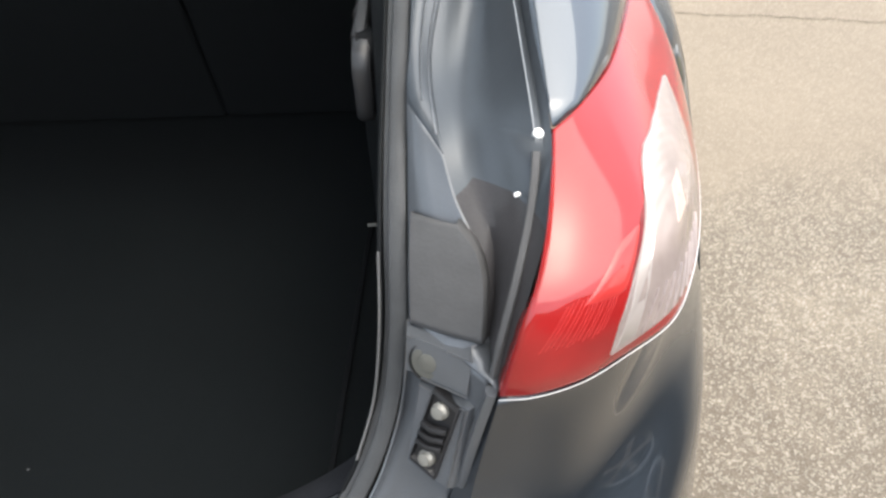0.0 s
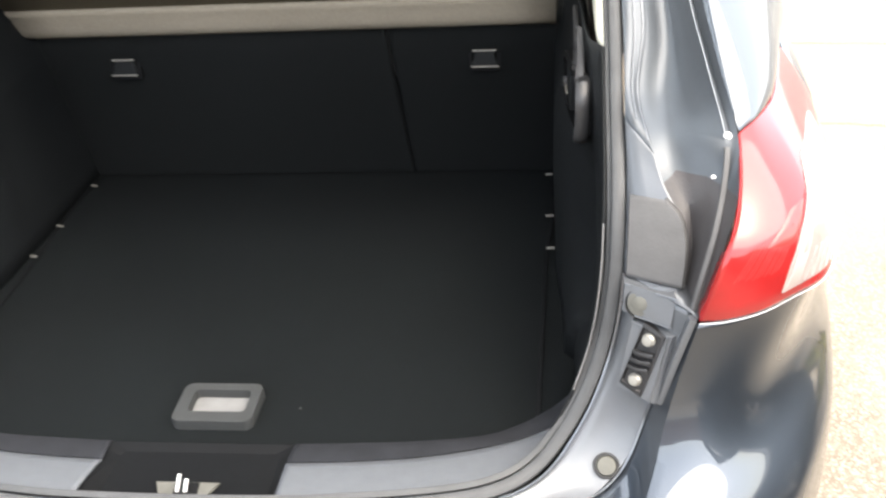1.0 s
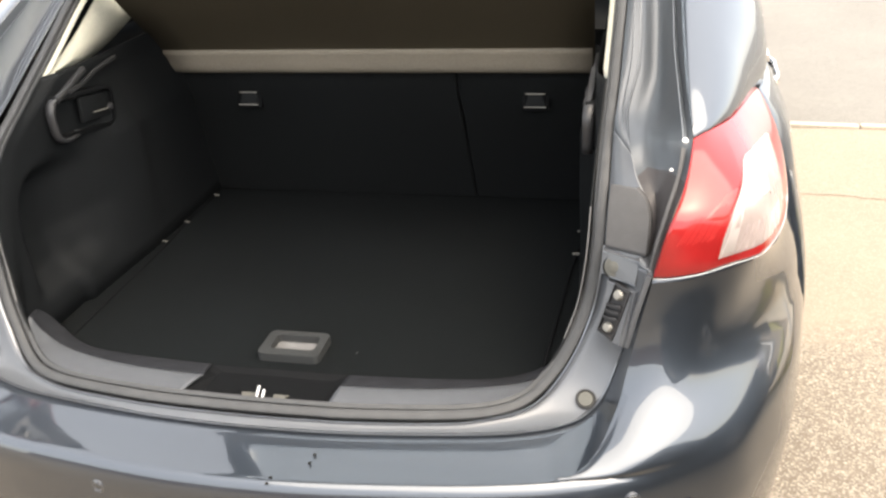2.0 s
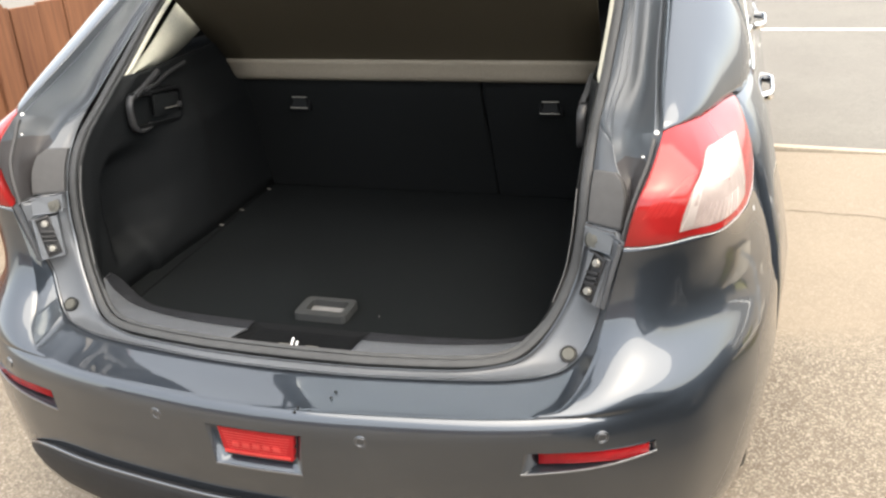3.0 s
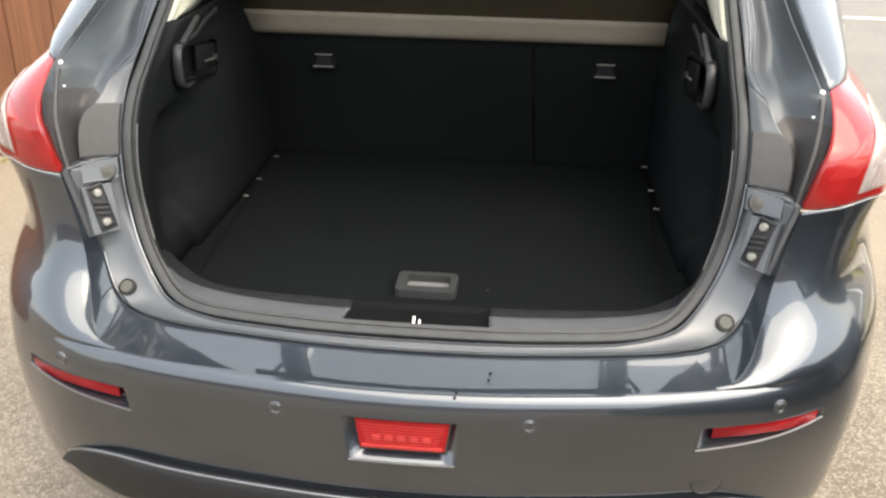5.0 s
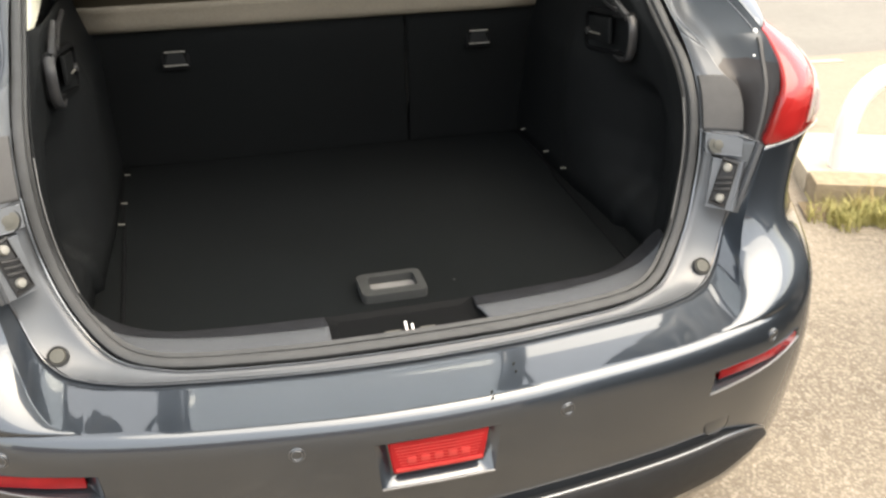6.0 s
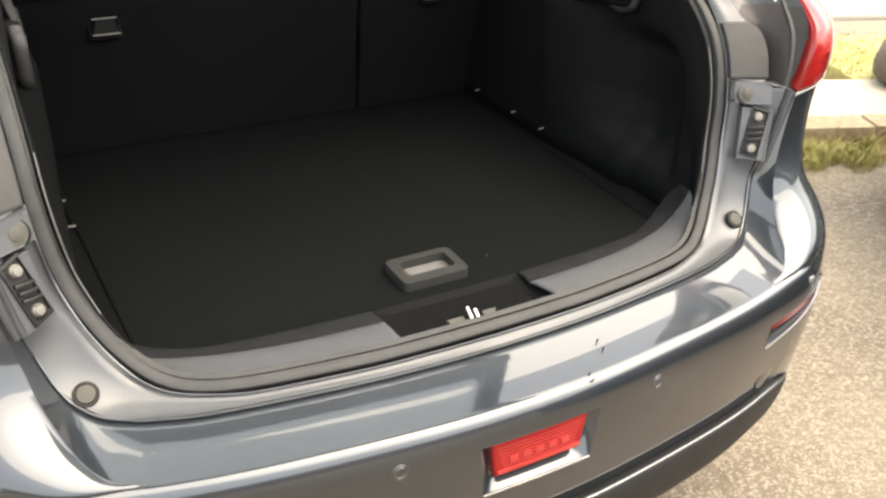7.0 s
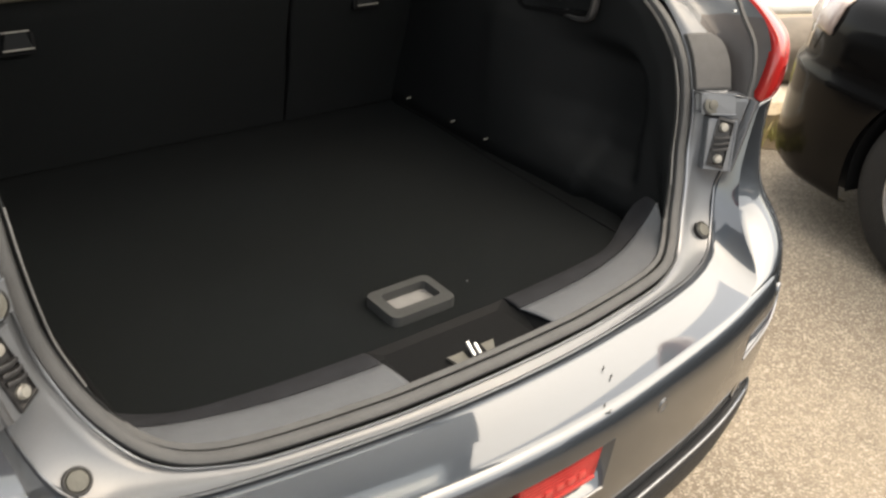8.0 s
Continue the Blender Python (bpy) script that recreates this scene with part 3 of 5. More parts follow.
for s in (1, -1):
    bm = bmesh.new()
    rs = [[Vector((s * x, y + dy, zz)) for x, y, zz in ((0.512, 0.047, z0), (0.57, 0.058, z0 + 0.003), (0.63, 0.076, z0 + 0.0045), (0.695, 0.106, z0 + 0.005))] for z0, dy in ((0.583, 0.018), (0.584, 0.002), (0.587, 0.0), (0.609, 0.0), (0.612, 0.002), (0.613, 0.018))]
    skin(bm, rs, s < 0)
    part("reflector", bm, FOGRED, car, "narrow red bumper reflector", solid=0.004)


def frame_at(p, normal, up=(0, 0, 1)):
    n = Vector(normal).normalized()
    x = Vector(up).cross(n).normalized()
    y = n.cross(x)
    return Matrix(((x.x, y.x, n.x, p[0]), (x.y, y.y, n.y, p[1]), (x.z, y.z, n.z, p[2]), (0, 0, 0, 1)))


for x, z in ((-0.619, 0.645), (-0.211, 0.633), (0.207, 0.632), (0.619, 0.645)):
    p, n = plan_point(x, z)
    bm = bmesh.new()
    disc(bm, frame_at(p, n), [(0.0118, -0.004), (0.0118, 0.0004), (0.0108, 0.0010), (0.0094, 0.0006), (0.0072, 0.0004), (0.0, 0.0006)], 28)
    sensor = part("parking_sensor", bm, PAINT, car, "round painted parking sensor")
    for r0_, r1_, h in ((0.0122, 0.0115, 0.0006), (0.0086, 0.0077, 0.0010)):
        bm = bmesh.new()
        disc(bm, frame_at(p, n), [(r0_, -0.004), (r0_, h * 0.6), ((r0_ + r1_) / 2, h), (r1_, h * 0.6), (r1_, -0.004)], 28)
        part("sensor_ring", bm, BEAD, sensor)
p, n = plan_point(0.514, 0.502)
bm = bmesh.new()
disc(bm, frame_at(p, n), [(0.0265, -0.003), (0.0265, 0.0003), (0.0255, 0.0007), (0.0, 0.0007)], 40)
tow_cover = part("tow_eye_cover", bm, PAINT, car, "round painted towing eye cover")
# solid dark ring; its colour gives the shade of the groove
bm = bmesh.new()
disc(bm, frame_at(p, n), [(0.0285, -0.003), (0.0285, 0.0004), (0.0268, 0.0005), (0.0266, -0.003)], 40)
part("cover_gap_shade", bm, RUBBER, tow_cover, "thin dark ring for the shaded groove round the cover")

for x, y in ((0.139, 0.046), (0.137, 0.029), (0.087, -0.006), (0.085, -0.018)):
    bm = bmesh.new()
    zz = 0.695 - (0.090 - y) * 0.145
    disc(bm, Matrix.Translation((x, y, zz)) @ pose(0, 0, 0, 8, 0, 30) @ Matrix.Diagonal((1.6, 0.7, 1, 1)), [(0.0016, -0.004), (0.0016, 0.0006), (0.0, 0.0006)], 8)
    part("paint_chip", bm, RUBBER, bumper, "tiny dark stone chip")

# ---- surround of the boot opening ----
# opening edge, from the middle of the sill up the side to the roof
OPEN = [(0, 0.105, 0.705), (0.1, 0.107, 0.705), (0.2, 0.113, 0.705), (0.4, 0.148, 0.706), (0.455, 0.178, 0.715), (0.497, 0.213, 0.75), (0.527, 0.240, 0.80), (0.545, 0.262, 0.85), (0.554, 0.273, 0.90), (0.559, 0.287, 0.95), (0.561, 0.308, 1.00), (0.563, 0.355, 1.05), (0.565, 0.430, 1.095), (0.568, 0.55, 1.165), (0.566, 0.76, 1.29), (0.54, 1.02, 1.41), (0.44, 1.16, 1.455), (0.2, 1.20, 1.47), (0, 1.205, 1.472)]
bm = bmesh.new()
RIM = [(0, 0.105, 0.705), (0.1, 0.107, 0.705), (0.2, 0.113, 0.705), (0.35, 0.133, 0.7055), (0.42, 0.158, 0.709), (0.455, 0.178, 0.715), (0.48, 0.198, 0.73), (0.505, 0.220, 0.76), (0.527, 0.240, 0.80), (0.545, 0.262, 0.85), (0.554, 0.273, 0.90), (0.559, 0.287, 0.95)]
BRIM = [(0, 0.0885, 0.697), (0.1, 0.0908, 0.697), (0.2, 0.098, 0.697), (0.35, 0.116, 0.698), (0.43, 0.130, 0.699), (0.49, 0.149, 0.701), (0.53, 0.169, 0.707), (0.568, 0.201, 0.738), (0.587, 0.221, 0.79), (0.599, 0.216, 0.84), (0.612, 0.215, 0.89), (0.626, 0.214, 0.945)]
r0, r1 = matched(RIM, 8), matched(BRIM, 8)
low_rows = [[a.lerp(b, k) + Vector((0, 0.004, -0.004)) * math.sin(math.pi * k) * min(1, i / 40) for i, (a, b) in enumerate(zip(r0, r1))] for k in (0, 0.25, 0.5, 0.75, 0.93, 1.0)]
low_rows.append([p + Vector((0, 0.006, -0.02)) for p in r1])
both(bm, low_rows, True)
# flange, its rounded edge, the channel behind it, the ridge beside the lamp and the gap edge, up to the roof
UP = {
    "s": [(0.566, 0.76, 1.29), (0.54, 1.02, 1.41), (0.44, 1.16, 1.455), (0.2, 1.20, 1.47), (0, 1.205, 1.472)],
    "e": [(0.590, 0.76, 1.292), (0.562, 1.03, 1.413), (0.455, 1.19, 1.457), (0.2, 1.225, 1.472), (0, 1.23, 1.474)],
    "f": [(0.601, 0.765, 1.280), (0.572, 1.035, 1.403), (0.460, 1.20, 1.448), (0.2, 1.24, 1.462), (0, 1.245, 1.464)],
    "g": [(0.622, 0.765, 1.270), (0.595, 1.03, 1.395), (0.475, 1.21, 1.446), (0.2, 1.255, 1.462), (0, 1.26, 1.464)],
    "h": [(0.640, 0.76, 1.290), (0.608, 1.02, 1.410), (0.485, 1.23, 1.466), (0.2, 1.275, 1.48), (0, 1.28, 1.482)],
    "k": [(0.645, 0.76, 1.285), (0.612, 1.02, 1.405), (0.488, 1.235, 1.463), (0.2, 1.28, 1.478), (0, 1.285, 1.480)],
    "o": [(0.652, 0.74, 1.290), (0.620, 1.0, 1.408), (0.490, 1.24, 1.475), (0.2, 1.29, 1.49), (0, 1.295, 1.492)],
}
LO = {
    "s": [(0.559, 0.287, 0.95), (0.560, 0.300, 0.985), (0.562, 0.325, 1.024), (0.563, 0.365, 1.066), (0.563, 0.415, 1.102), (0.566, 0.455, 1.122), (0.568, 0.55, 1.175)],
    "e": [(0.623, 0.256, 0.948), (0.6255, 0.270, 0.985), (0.621, 0.295, 1.018), (0.603, 0.328, 1.047), (0.592, 0.366, 1.077), (0.584, 0.455, 1.108), (0.598, 0.55, 1.164)],
    "f": [(0.628, 0.262, 0.948), (0.634, 0.279, 0.985), (0.632, 0.304, 1.024), (0.618, 0.340, 1.058), (0.609, 0.386, 1.082), (0.606, 0.468, 1.103), (0.611, 0.55, 1.153)],
    "g": [(0.629, 0.242, 0.946), (0.637, 0.252, 0.985), (0.645, 0.274, 1.028), (0.648, 0.312, 1.064), (0.640, 0.362, 1.094), (0.637, 0.46, 1.113), (0.634, 0.55, 1.150)],
    "h": [(0.630, 0.221, 0.944), (0.638, 0.227, 0.985), (0.650, 0.247, 1.028), (0.663, 0.288, 1.064), (0.668, 0.325, 1.100), (0.660, 0.43, 1.145), (0.651, 0.54, 1.190)],
    "k": [(0.633, 0.217, 0.943), (0.643, 0.222, 0.984), (0.655, 0.240, 1.028), (0.668, 0.277, 1.064), (0.674, 0.326, 1.098), (0.666, 0.44, 1.143), (0.657, 0.545, 1.187)],
    "o": [(0.634, 0.206, 0.941), (0.645, 0.206, 0.985), (0.656, 0.217, 1.03), (0.672, 0.254, 1.068), (0.681, 0.327, 1.105), (0.672, 0.42, 1.148), (0.664, 0.53, 1.198)],
}
rail = {n: matched(LO[n] + UP[n], 8) for n in LO}
hi_rows = [rail["s"], [a.lerp(b, 0.45) + Vector((0, 0.002, 0)) for a, b in zip(rail["s"], rail["e"])], [a.lerp(b, 0.92) for a, b in zip(rail["s"], rail["e"])], rail["e"], [a.lerp(b, 0.5) + Vector((0.002, 0, 0.001)) for a, b in zip(rail["e"], rail["f"])], rail["f"], [a.lerp(b, 0.5) + Vector((0, 0.005, -0.003)) for a, b in zip(rail["f"], rail["g"])], rail["g"], rail["h"], rail["k"], rail["o"]]
both(bm, [r[:31] for r in hi_rows[:4]], True)
# the upper flange and channel take the shut paint darkened for their shade
for s in (1, -1):
    up_bm = bmesh.new()
    skin(up_bm, [[Vector((s * p.x, p.y, p.z)) for p in r[30:]] for r in hi_rows[:4]], s > 0)
    part("pillar_flange", up_bm, SHUT_SHADED, car, "painted flange beside the seal", solid=0.002, weld=0.0004, face=(0, -1, 0.5))
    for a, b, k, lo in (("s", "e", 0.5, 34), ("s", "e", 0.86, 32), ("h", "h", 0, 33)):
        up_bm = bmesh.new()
        # highlight lines on the pressing, drawn as pale beads
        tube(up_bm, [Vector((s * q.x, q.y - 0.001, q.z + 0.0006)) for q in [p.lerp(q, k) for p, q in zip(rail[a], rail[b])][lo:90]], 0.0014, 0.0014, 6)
        part("pressed_line", up_bm, BEAD, car, "thin pressed line with a painted highlight")
    for nm, lo, hi_, mt, lab in (("lamp_wall", 24, 999, SHUT_SHADED, "painted channel between the opening and the roof"), ("lamp_bay", 0, 25, WALL, "dark semi-matt bay beside the tail lamp")):
        up_bm = bmesh.new()
        skin(up_bm, [[Vector((s * p.x, p.y, p.z)) for p in r[lo:hi_]] for r in hi_rows[3:]])
        part(nm, up_bm, mt, car, lab, weld=0.0004, angle=60)
for s in (1, -1):
    rib_bm = bmesh.new()
    tube(rib_bm, [Vector((s * p.x, p.y - 0.002, p.z)) for p in rail["h"][:32]], 0.007, 0.007, 8)
    part("bay_rib", rib_bm, SEALANT, car, "rounded rib beside the tail lamp")
# step between the lower panel and the lamp wall
foot = [r[0] for r in hi_rows]
both(bm, [foot, [r0[-1].lerp(r1[-1], i / (len(foot) - 1)) for i in range(len(foot))]])
part("boot_surround", bm, SHUT, car, "painted metal surround of the boot opening", solid=0.002, weld=0.0008, angle=45, face=(0, -1, 0.5))
bm = bmesh.new()
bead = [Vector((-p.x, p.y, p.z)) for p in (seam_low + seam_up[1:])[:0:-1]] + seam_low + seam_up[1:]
# pale bead: the edge's highlight is in its colour
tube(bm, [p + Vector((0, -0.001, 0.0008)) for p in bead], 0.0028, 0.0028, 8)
part("bumper_edge", bm, BEAD, bumper, "rolled upper edge, paled for its highlight")

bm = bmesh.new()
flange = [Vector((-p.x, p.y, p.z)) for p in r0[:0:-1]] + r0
# another pale bead, painting the highlight on the flange
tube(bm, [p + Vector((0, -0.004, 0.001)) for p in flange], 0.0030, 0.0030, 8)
part("flange_edge", bm, BEAD, car, "rolled flange beside the seal, paled for its highlight")

# rubber seal round the opening
ring = spline(OPEN, 150)
ring = [Vector((-p.x, p.y, p.z)) for p in ring[:0:-1]] + ring
mid = Vector((0, 0.55, 1.05))
bm = bmesh.new()
tube(bm, [p + (mid - p).normalized() * 0.010 + Vector((0, 0.003, 0.0)) for p in ring], 0.017, 0.014, 10, (0, 0.6, -1), True)
seal = part("boot_seal", bm, WEATHERSTRIP, car, "dusty grey rubber weatherstrip round the boot opening")
bm = bmesh.new()
tube(bm, [p + (mid - p).normalized() * 0.019 + Vector((0, 0.012, -0.001)) for p in ring], 0.010, 0.009, 8, (0, 0.6, -1), True)
part("seal_lip", bm, WEATHERSTRIP, seal)

# grey sealer patches, bolts, buffers and guide blocks on both sides
for s in (1, -1):
    def sp(x, y, z):
        return Vector((s * x, y, z))
    bm = bmesh.new()
    a = spline([sp(0.561, 0.281, 0.949), sp(0.562, 0.292, 0.98), sp(0.563, 0.306, 1.008), sp(0.565, 0.327, 1.034)], 20)
    b = spline([sp(0.624, 0.253, 0.949), sp(0.627, 0.266, 0.985), sp(0.6265, 0.276, 1.004), sp(0.620, 0.288, 1.024), sp(0.604, 0.305, 1.037)], 20)
    lift = Vector((0, -0.004, 0.002))
    skin(bm, [[p - lift for p in a], [p + lift for p in a], [p.lerp(q, 0.5) + lift * 1.6 for p, q in zip(a, b)], [p.lerp(q, 0.95) + lift for p, q in zip(a, b)], b, [q + Vector((0.002 * s, 0.008, 0)) for q in b]], s < 0)
    part("sealer_pad", bm, SEALANT, car, "matt grey half-round rubber pad", solid=0.003, face=(0, -1, 0))
    bm = bmesh.new()
    disc(bm, frame_at((s * 0.54, 0.191, 0.727), (s * 0.03, -0.72, 0.69)), [(0.0160, -0.012), (0.0160, 0.001), (0.0150, 0.002), (0.0135, 0.002), (0.013, 0.0)], 26)
    stop = part("buffer_seat", bm, RUBBER, car)
    bm = bmesh.new()
    disc(bm, frame_at((s * 0.54, 0.191, 0.727), (s * 0.03, -0.72, 0.69)), [(0.0125, -0.01), (0.0125, 0.001), (0.0110, 0.0035), (0.0, 0.0045)], 26)
    part("buffer", bm, STUD, stop, "pale rubber buffer")
    # upper bracket with its bolt
    bm = bmesh.new()
    c0, c1, c2, c3 = sp(0.558, 0.272, 0.947), sp(0.613, 0.240, 0.947), sp(0.608, 0.230, 0.914), sp(0.556, 0.262, 0.914)
    off = Vector((0, -0.007, 0.003))
    skin(bm, [[c0 + Vector((0, 0.02, 0.001)), c1 + Vector((0, 0.02, 0.001))], [c0 + off, c1 + off], [c3 + off, c2 + off], [c3 + Vector((0, 0.02, 0)), c2 + Vector((0, 0.02, 0))]], s < 0)
    part("bracket", bm, SHUT, car, "pressed metal bracket above the guide block", solid=0.002, smooth=False, face=(0, -1, 0.2))
    bm = bmesh.new()
    bf = frame_at((s * 0.576, 0.250, 0.931), (s * -0.35, -0.85, 0.38))
    disc(bm, bf, [(0.0155, -0.006), (0.0155, 0.001), (0.013, 0.002), (0.0085, 0.002), (0.0085, 0.0035), (0.007, 0.0042), (0, 0.0042)], 24)
    part("bolt", bm, STUD, car, "pale domed bolt")
    bm = bmesh.new()
    disc(bm, bf, [(0.0185, -0.006), (0.0185, 0.0012), (0.0172, 0.0016), (0.0160, -0.002)], 28)
    part("bolt_seat", bm, RUBBER, car, "dark recess round the bolt")
    for pa, pb in ((c0 + off, c0.lerp(c1, 0.10) + off), (c0.lerp(c1, 0.62) + off, c1 + off), (c3.lerp(c2, 0.25) + off, c2 + off)):
        bm = bmesh.new()
        tube(bm, [pa + Vector((0, -0.0015, 0)), pb + Vector((0, -0.0015, 0))], 0.0018, 0.0018, 6)
        part("pressed_edge", bm, BEAD, car, "pressed edge with a painted highlight")
    # guide block
    b0, b1, b2, b3 = sp(0.562, 0.246, 0.912), sp(0.616, 0.208, 0.914), sp(0.602, 0.196, 0.818), sp(0.556, 0.238, 0.822)
    n = (b1 - b0).cross(b3 - b0).normalized()
    if n.y > 0:
        n = -n
    e0, e1 = sp(0.585, 0.225, 0.897), sp(0.571, 0.215, 0.846)
    uy = (e1 - e0).normalized()
    ux = (b1 - b0 - uy * (b1 - b0).dot(uy)).normalized()
    m = ux.cross(uy)
    m = m if m.dot(n) > 0 else -m

    def on_face(p, lift=0.0):
        return p - m * ((p - e0).dot(m) - lift)
    bm = bmesh.new()
    base = [b0, b1, b2, b3]
    inner = [b0 + (b1 - b0) * 0.08 + (b3 - b0) * 0.02, b0 + (b1 - b0) * 0.80 + (b3 - b0) * 0.07, b3 + (b2 - b3) * 0.80 - (b3 - b0) * 0.04, b3 + (b2 - b3) * 0.06 - (b3 - b0) * 0.02]
    skin(bm, [[p - n * 0.02 for p in base], [p.lerp(on_face(q, -0.004), 0.75) for p, q in zip(base, inner)], [on_face(p, -0.0025) for p in inner]], False, True)
    bm.faces.new([bm.verts.new(on_face(p, -0.0025)) for p in inner])
    top_edge = [on_face(inner[0], -0.001), on_face(inner[1], -0.001), on_face(inner[2], -0.001)]
    block = part("guide_block", bm, SHUT, car, "painted raised mount of the tailgate guide", weld=0.0003, smooth=False)
    bm = bmesh.new()
    tube(bm, top_edge, 0.0018, 0.0018, 6)
    part("block_edge", bm, BEAD, block, "pressed edge with a painted highlight")
    n = m
    gc = (e0 + e1) / 2
    q = [gc - uy * 0.044 - ux * 0.012, gc - uy * 0.040 + ux * 0.017, gc + uy * 0.044 + ux * 0.013, gc + uy * 0.040 - ux * 0.017]
    bm = bmesh.new()
    skin(bm, [[p - n * 0.010 for p in q], [p + n * 0.001 for p in q], [p.lerp(gc, 0.10) + n * 0.002 for p in q], [p.lerp(gc, 0.16) - n * 0.0018 for p in q]], False, True)
    bm.faces.new([bm.verts.new(p.lerp(gc, 0.16) - n * 0.0018) for p in q])
    part("guide", bm, BLACK, block, "black plastic tailgate guide", weld=0.0003)
    for k in range(3):
        bm = bmesh.new()
        c = gc + uy * (-0.009 + 0.010 * k) + n * 0.002
        tube(bm, [c - ux * 0.012 + uy * 0.003, c + n * 0.004, c + ux * 0.012 - uy * 0.003], 0.006, 0.007, 8, n)
        part("rib", bm, BLACK, block)
    for e in (e0, e1):
        bm = bmesh.new()
        disc(bm, frame_at(e, n), [(0.0080, -0.006), (0.0080, 0.002), (0.0065, 0.0035), (0.006, 0.006), (0, 0.0065)], 18)
        part("screw", bm, METAL, block, "bright zinc screw")
    # painted strip between the block and the lamp
    bm = bmesh.new()
    tube(bm, spline([sp(0.628, 0.205, 0.944), sp(0.612, 0.204, 0.88), sp(0.600, 0.206, 0.82)], 10), 0.010, 0.012, 8, (0, 1, 0))
    part("edge_strip", bm, SHUT, car)
    bm = bmesh.new()
    disc(bm, frame_at((s * 0.671, 0.334, 1.103), (s * -0.2, -0.7, 0.7)), [(0.0045, -0.004), (0.0045, 0.002), (0.003, 0.004), (0, 0.0045)], 16)
    part("lamp_stud", bm, WHITE, car, "white plastic lamp stud")
    bm = bmesh.new()
    disc(bm, frame_at((s * 0.652, 0.297, 1.071), (s * -0.6, -0.7, 0.3)), [(0.002, -0.003), (0.002, 0.001), (0, 0.002)], 10)
    part("clip", bm, WHITE, car)

# ---- tail lamps ----
TOP = [(0.683, 0.333, 1.108), (0.70, 0.352, 1.111), (0.72, 0.388, 1.110), (0.74, 0.433, 1.107), (0.76, 0.50, 1.104), (0.78, 0.58, 1.099), (0.797, 0.648, 1.0905)]
NU, NV = 130, 70
# inner edge of the lens, bowed rearwards
EDGE = [(0.634, 0.199, 0.943), (0.638, 0.195, 0.96), (0.642, 0.1935, 0.98), (0.647, 0.1935, 1.0), (0.652, 0.196, 1.02), (0.659, 0.206, 1.04), (0.668, 0.231, 1.06), (0.675, 0.264, 1.08), (0.680, 0.301, 1.097), (0.683, 0.333, 1.108)]
for s in (1, -1):
    bo, to, ed = spline(BOT, NU), spline(TOP, NU), spline(EDGE, NV)
    grid = []
    for j in range(NV):
        v = j / (NV - 1)
        row = []
        for i in range(NU):
            u = i / (NU - 1)
            p = bo[i].lerp(to[i], v) + (ed[j] - bo[0].lerp(to[0], v)) * (1 - u) ** 2.2
            bulge = math.sin(math.pi * min(1, v)) * (1 - u) ** 0.5
            p += Vector((0.020, -0.013, 0.0)) * bulge * min(1, u * 5) ** 0.8
            row.append(Vector((s * p.x, p.y, p.z)))
        grid.append(row)

    bm = bmesh.new()
    skin(bm, grid, s < 0)
    lamp = part("tail_lamp", bm, RED, car, "red tail lamp with a clear wedge", solid=0.02, face=(0, -1, 0))

    def on_lens(u, v, lift):
        i, j = u * (NU - 1), v * (NV - 1)
        i0, j0 = min(NU - 2, int(i)), min(NV - 2, int(j))
        a, b = grid[j0][i0].lerp(grid[j0][i0 + 1], i - i0), grid[j0 + 1][i0].lerp(grid[j0 + 1][i0 + 1], i - i0)
        nn = (grid[j0][i0 + 1] - grid[j0][i0]).cross(grid[j0 + 1][i0] - grid[j0][i0]).normalized() * s
        return a.lerp(b, j - j0) + nn * lift

    WEDGE = [(0.15, 0.075, 0), (0.22, 0.075, 0), (0.32, 0.08, 0), (0.43, 0.085, 0), (0.49, 0.12, 0), (0.52, 0.22, 0), (0.545, 0.38, 0), (0.58, 0.53, 0), (0.625, 0.66, 0), (0.60, 0.69, 0), (0.50, 0.73, 0), (0.38, 0.745, 0), (0.27, 0.74, 0), (0.235, 0.70, 0), (0.20, 0.58, 0), (0.165, 0.41, 0), (0.15, 0.22, 0), (0.15, 0.075, 0)]
    rim = even([Vector(p) for p in WEDGE], 121)[:-1]
    cen = Vector((0.36, 0.40, 0))
    bm = bmesh.new()
    rings = []
    for f, lift in ((1.0, -0.001), (0.99, 0.0014), (0.95, 0.0018), (0.8, 0.0018), (0.6, 0.0018), (0.4, 0.0018), (0.2, 0.0018), (0.02, 0.0018)):
        rings.append([on_lens(*(cen.lerp(p, f)).xy, lift) for p in rim])
    skin(bm, rings, s < 0, True)
    part("clear_lens", bm, CLEAR, lamp, "clear ribbed indicator lens", angle=60)
    for band, lab in (([(0.155, 0.10), (0.19, 0.10), (0.20, 0.40), (0.245, 0.69), (0.215, 0.64), (0.17, 0.41)], "bright edge of the lamp bowl"), ([(0.30, 0.42), (0.36, 0.42), (0.37, 0.55), (0.31, 0.55)], "frosted indicator bulb")):
        bm = bmesh.new()
        out_ = even([Vector((a, b, 0)) for a, b in band + band[:1]], 33)[:-1]
        cb = sum(out_, Vector()) / len(out_)
        skin(bm, [[on_lens(*(cb.lerp(p, f)).xy, lift) for p in out_] for f, lift in ((1.0, 0.001), (0.96, 0.0024), (0.5, 0.0024), (0.05, 0.0024))], s < 0, True)
        part("lamp_bowl" if "edge" in lab else "bulb", bm, BOWL if "edge" in lab else BULB, lamp, lab, angle=60)
    for k in range(9):
        f = k / 8
        bm = bmesh.new()
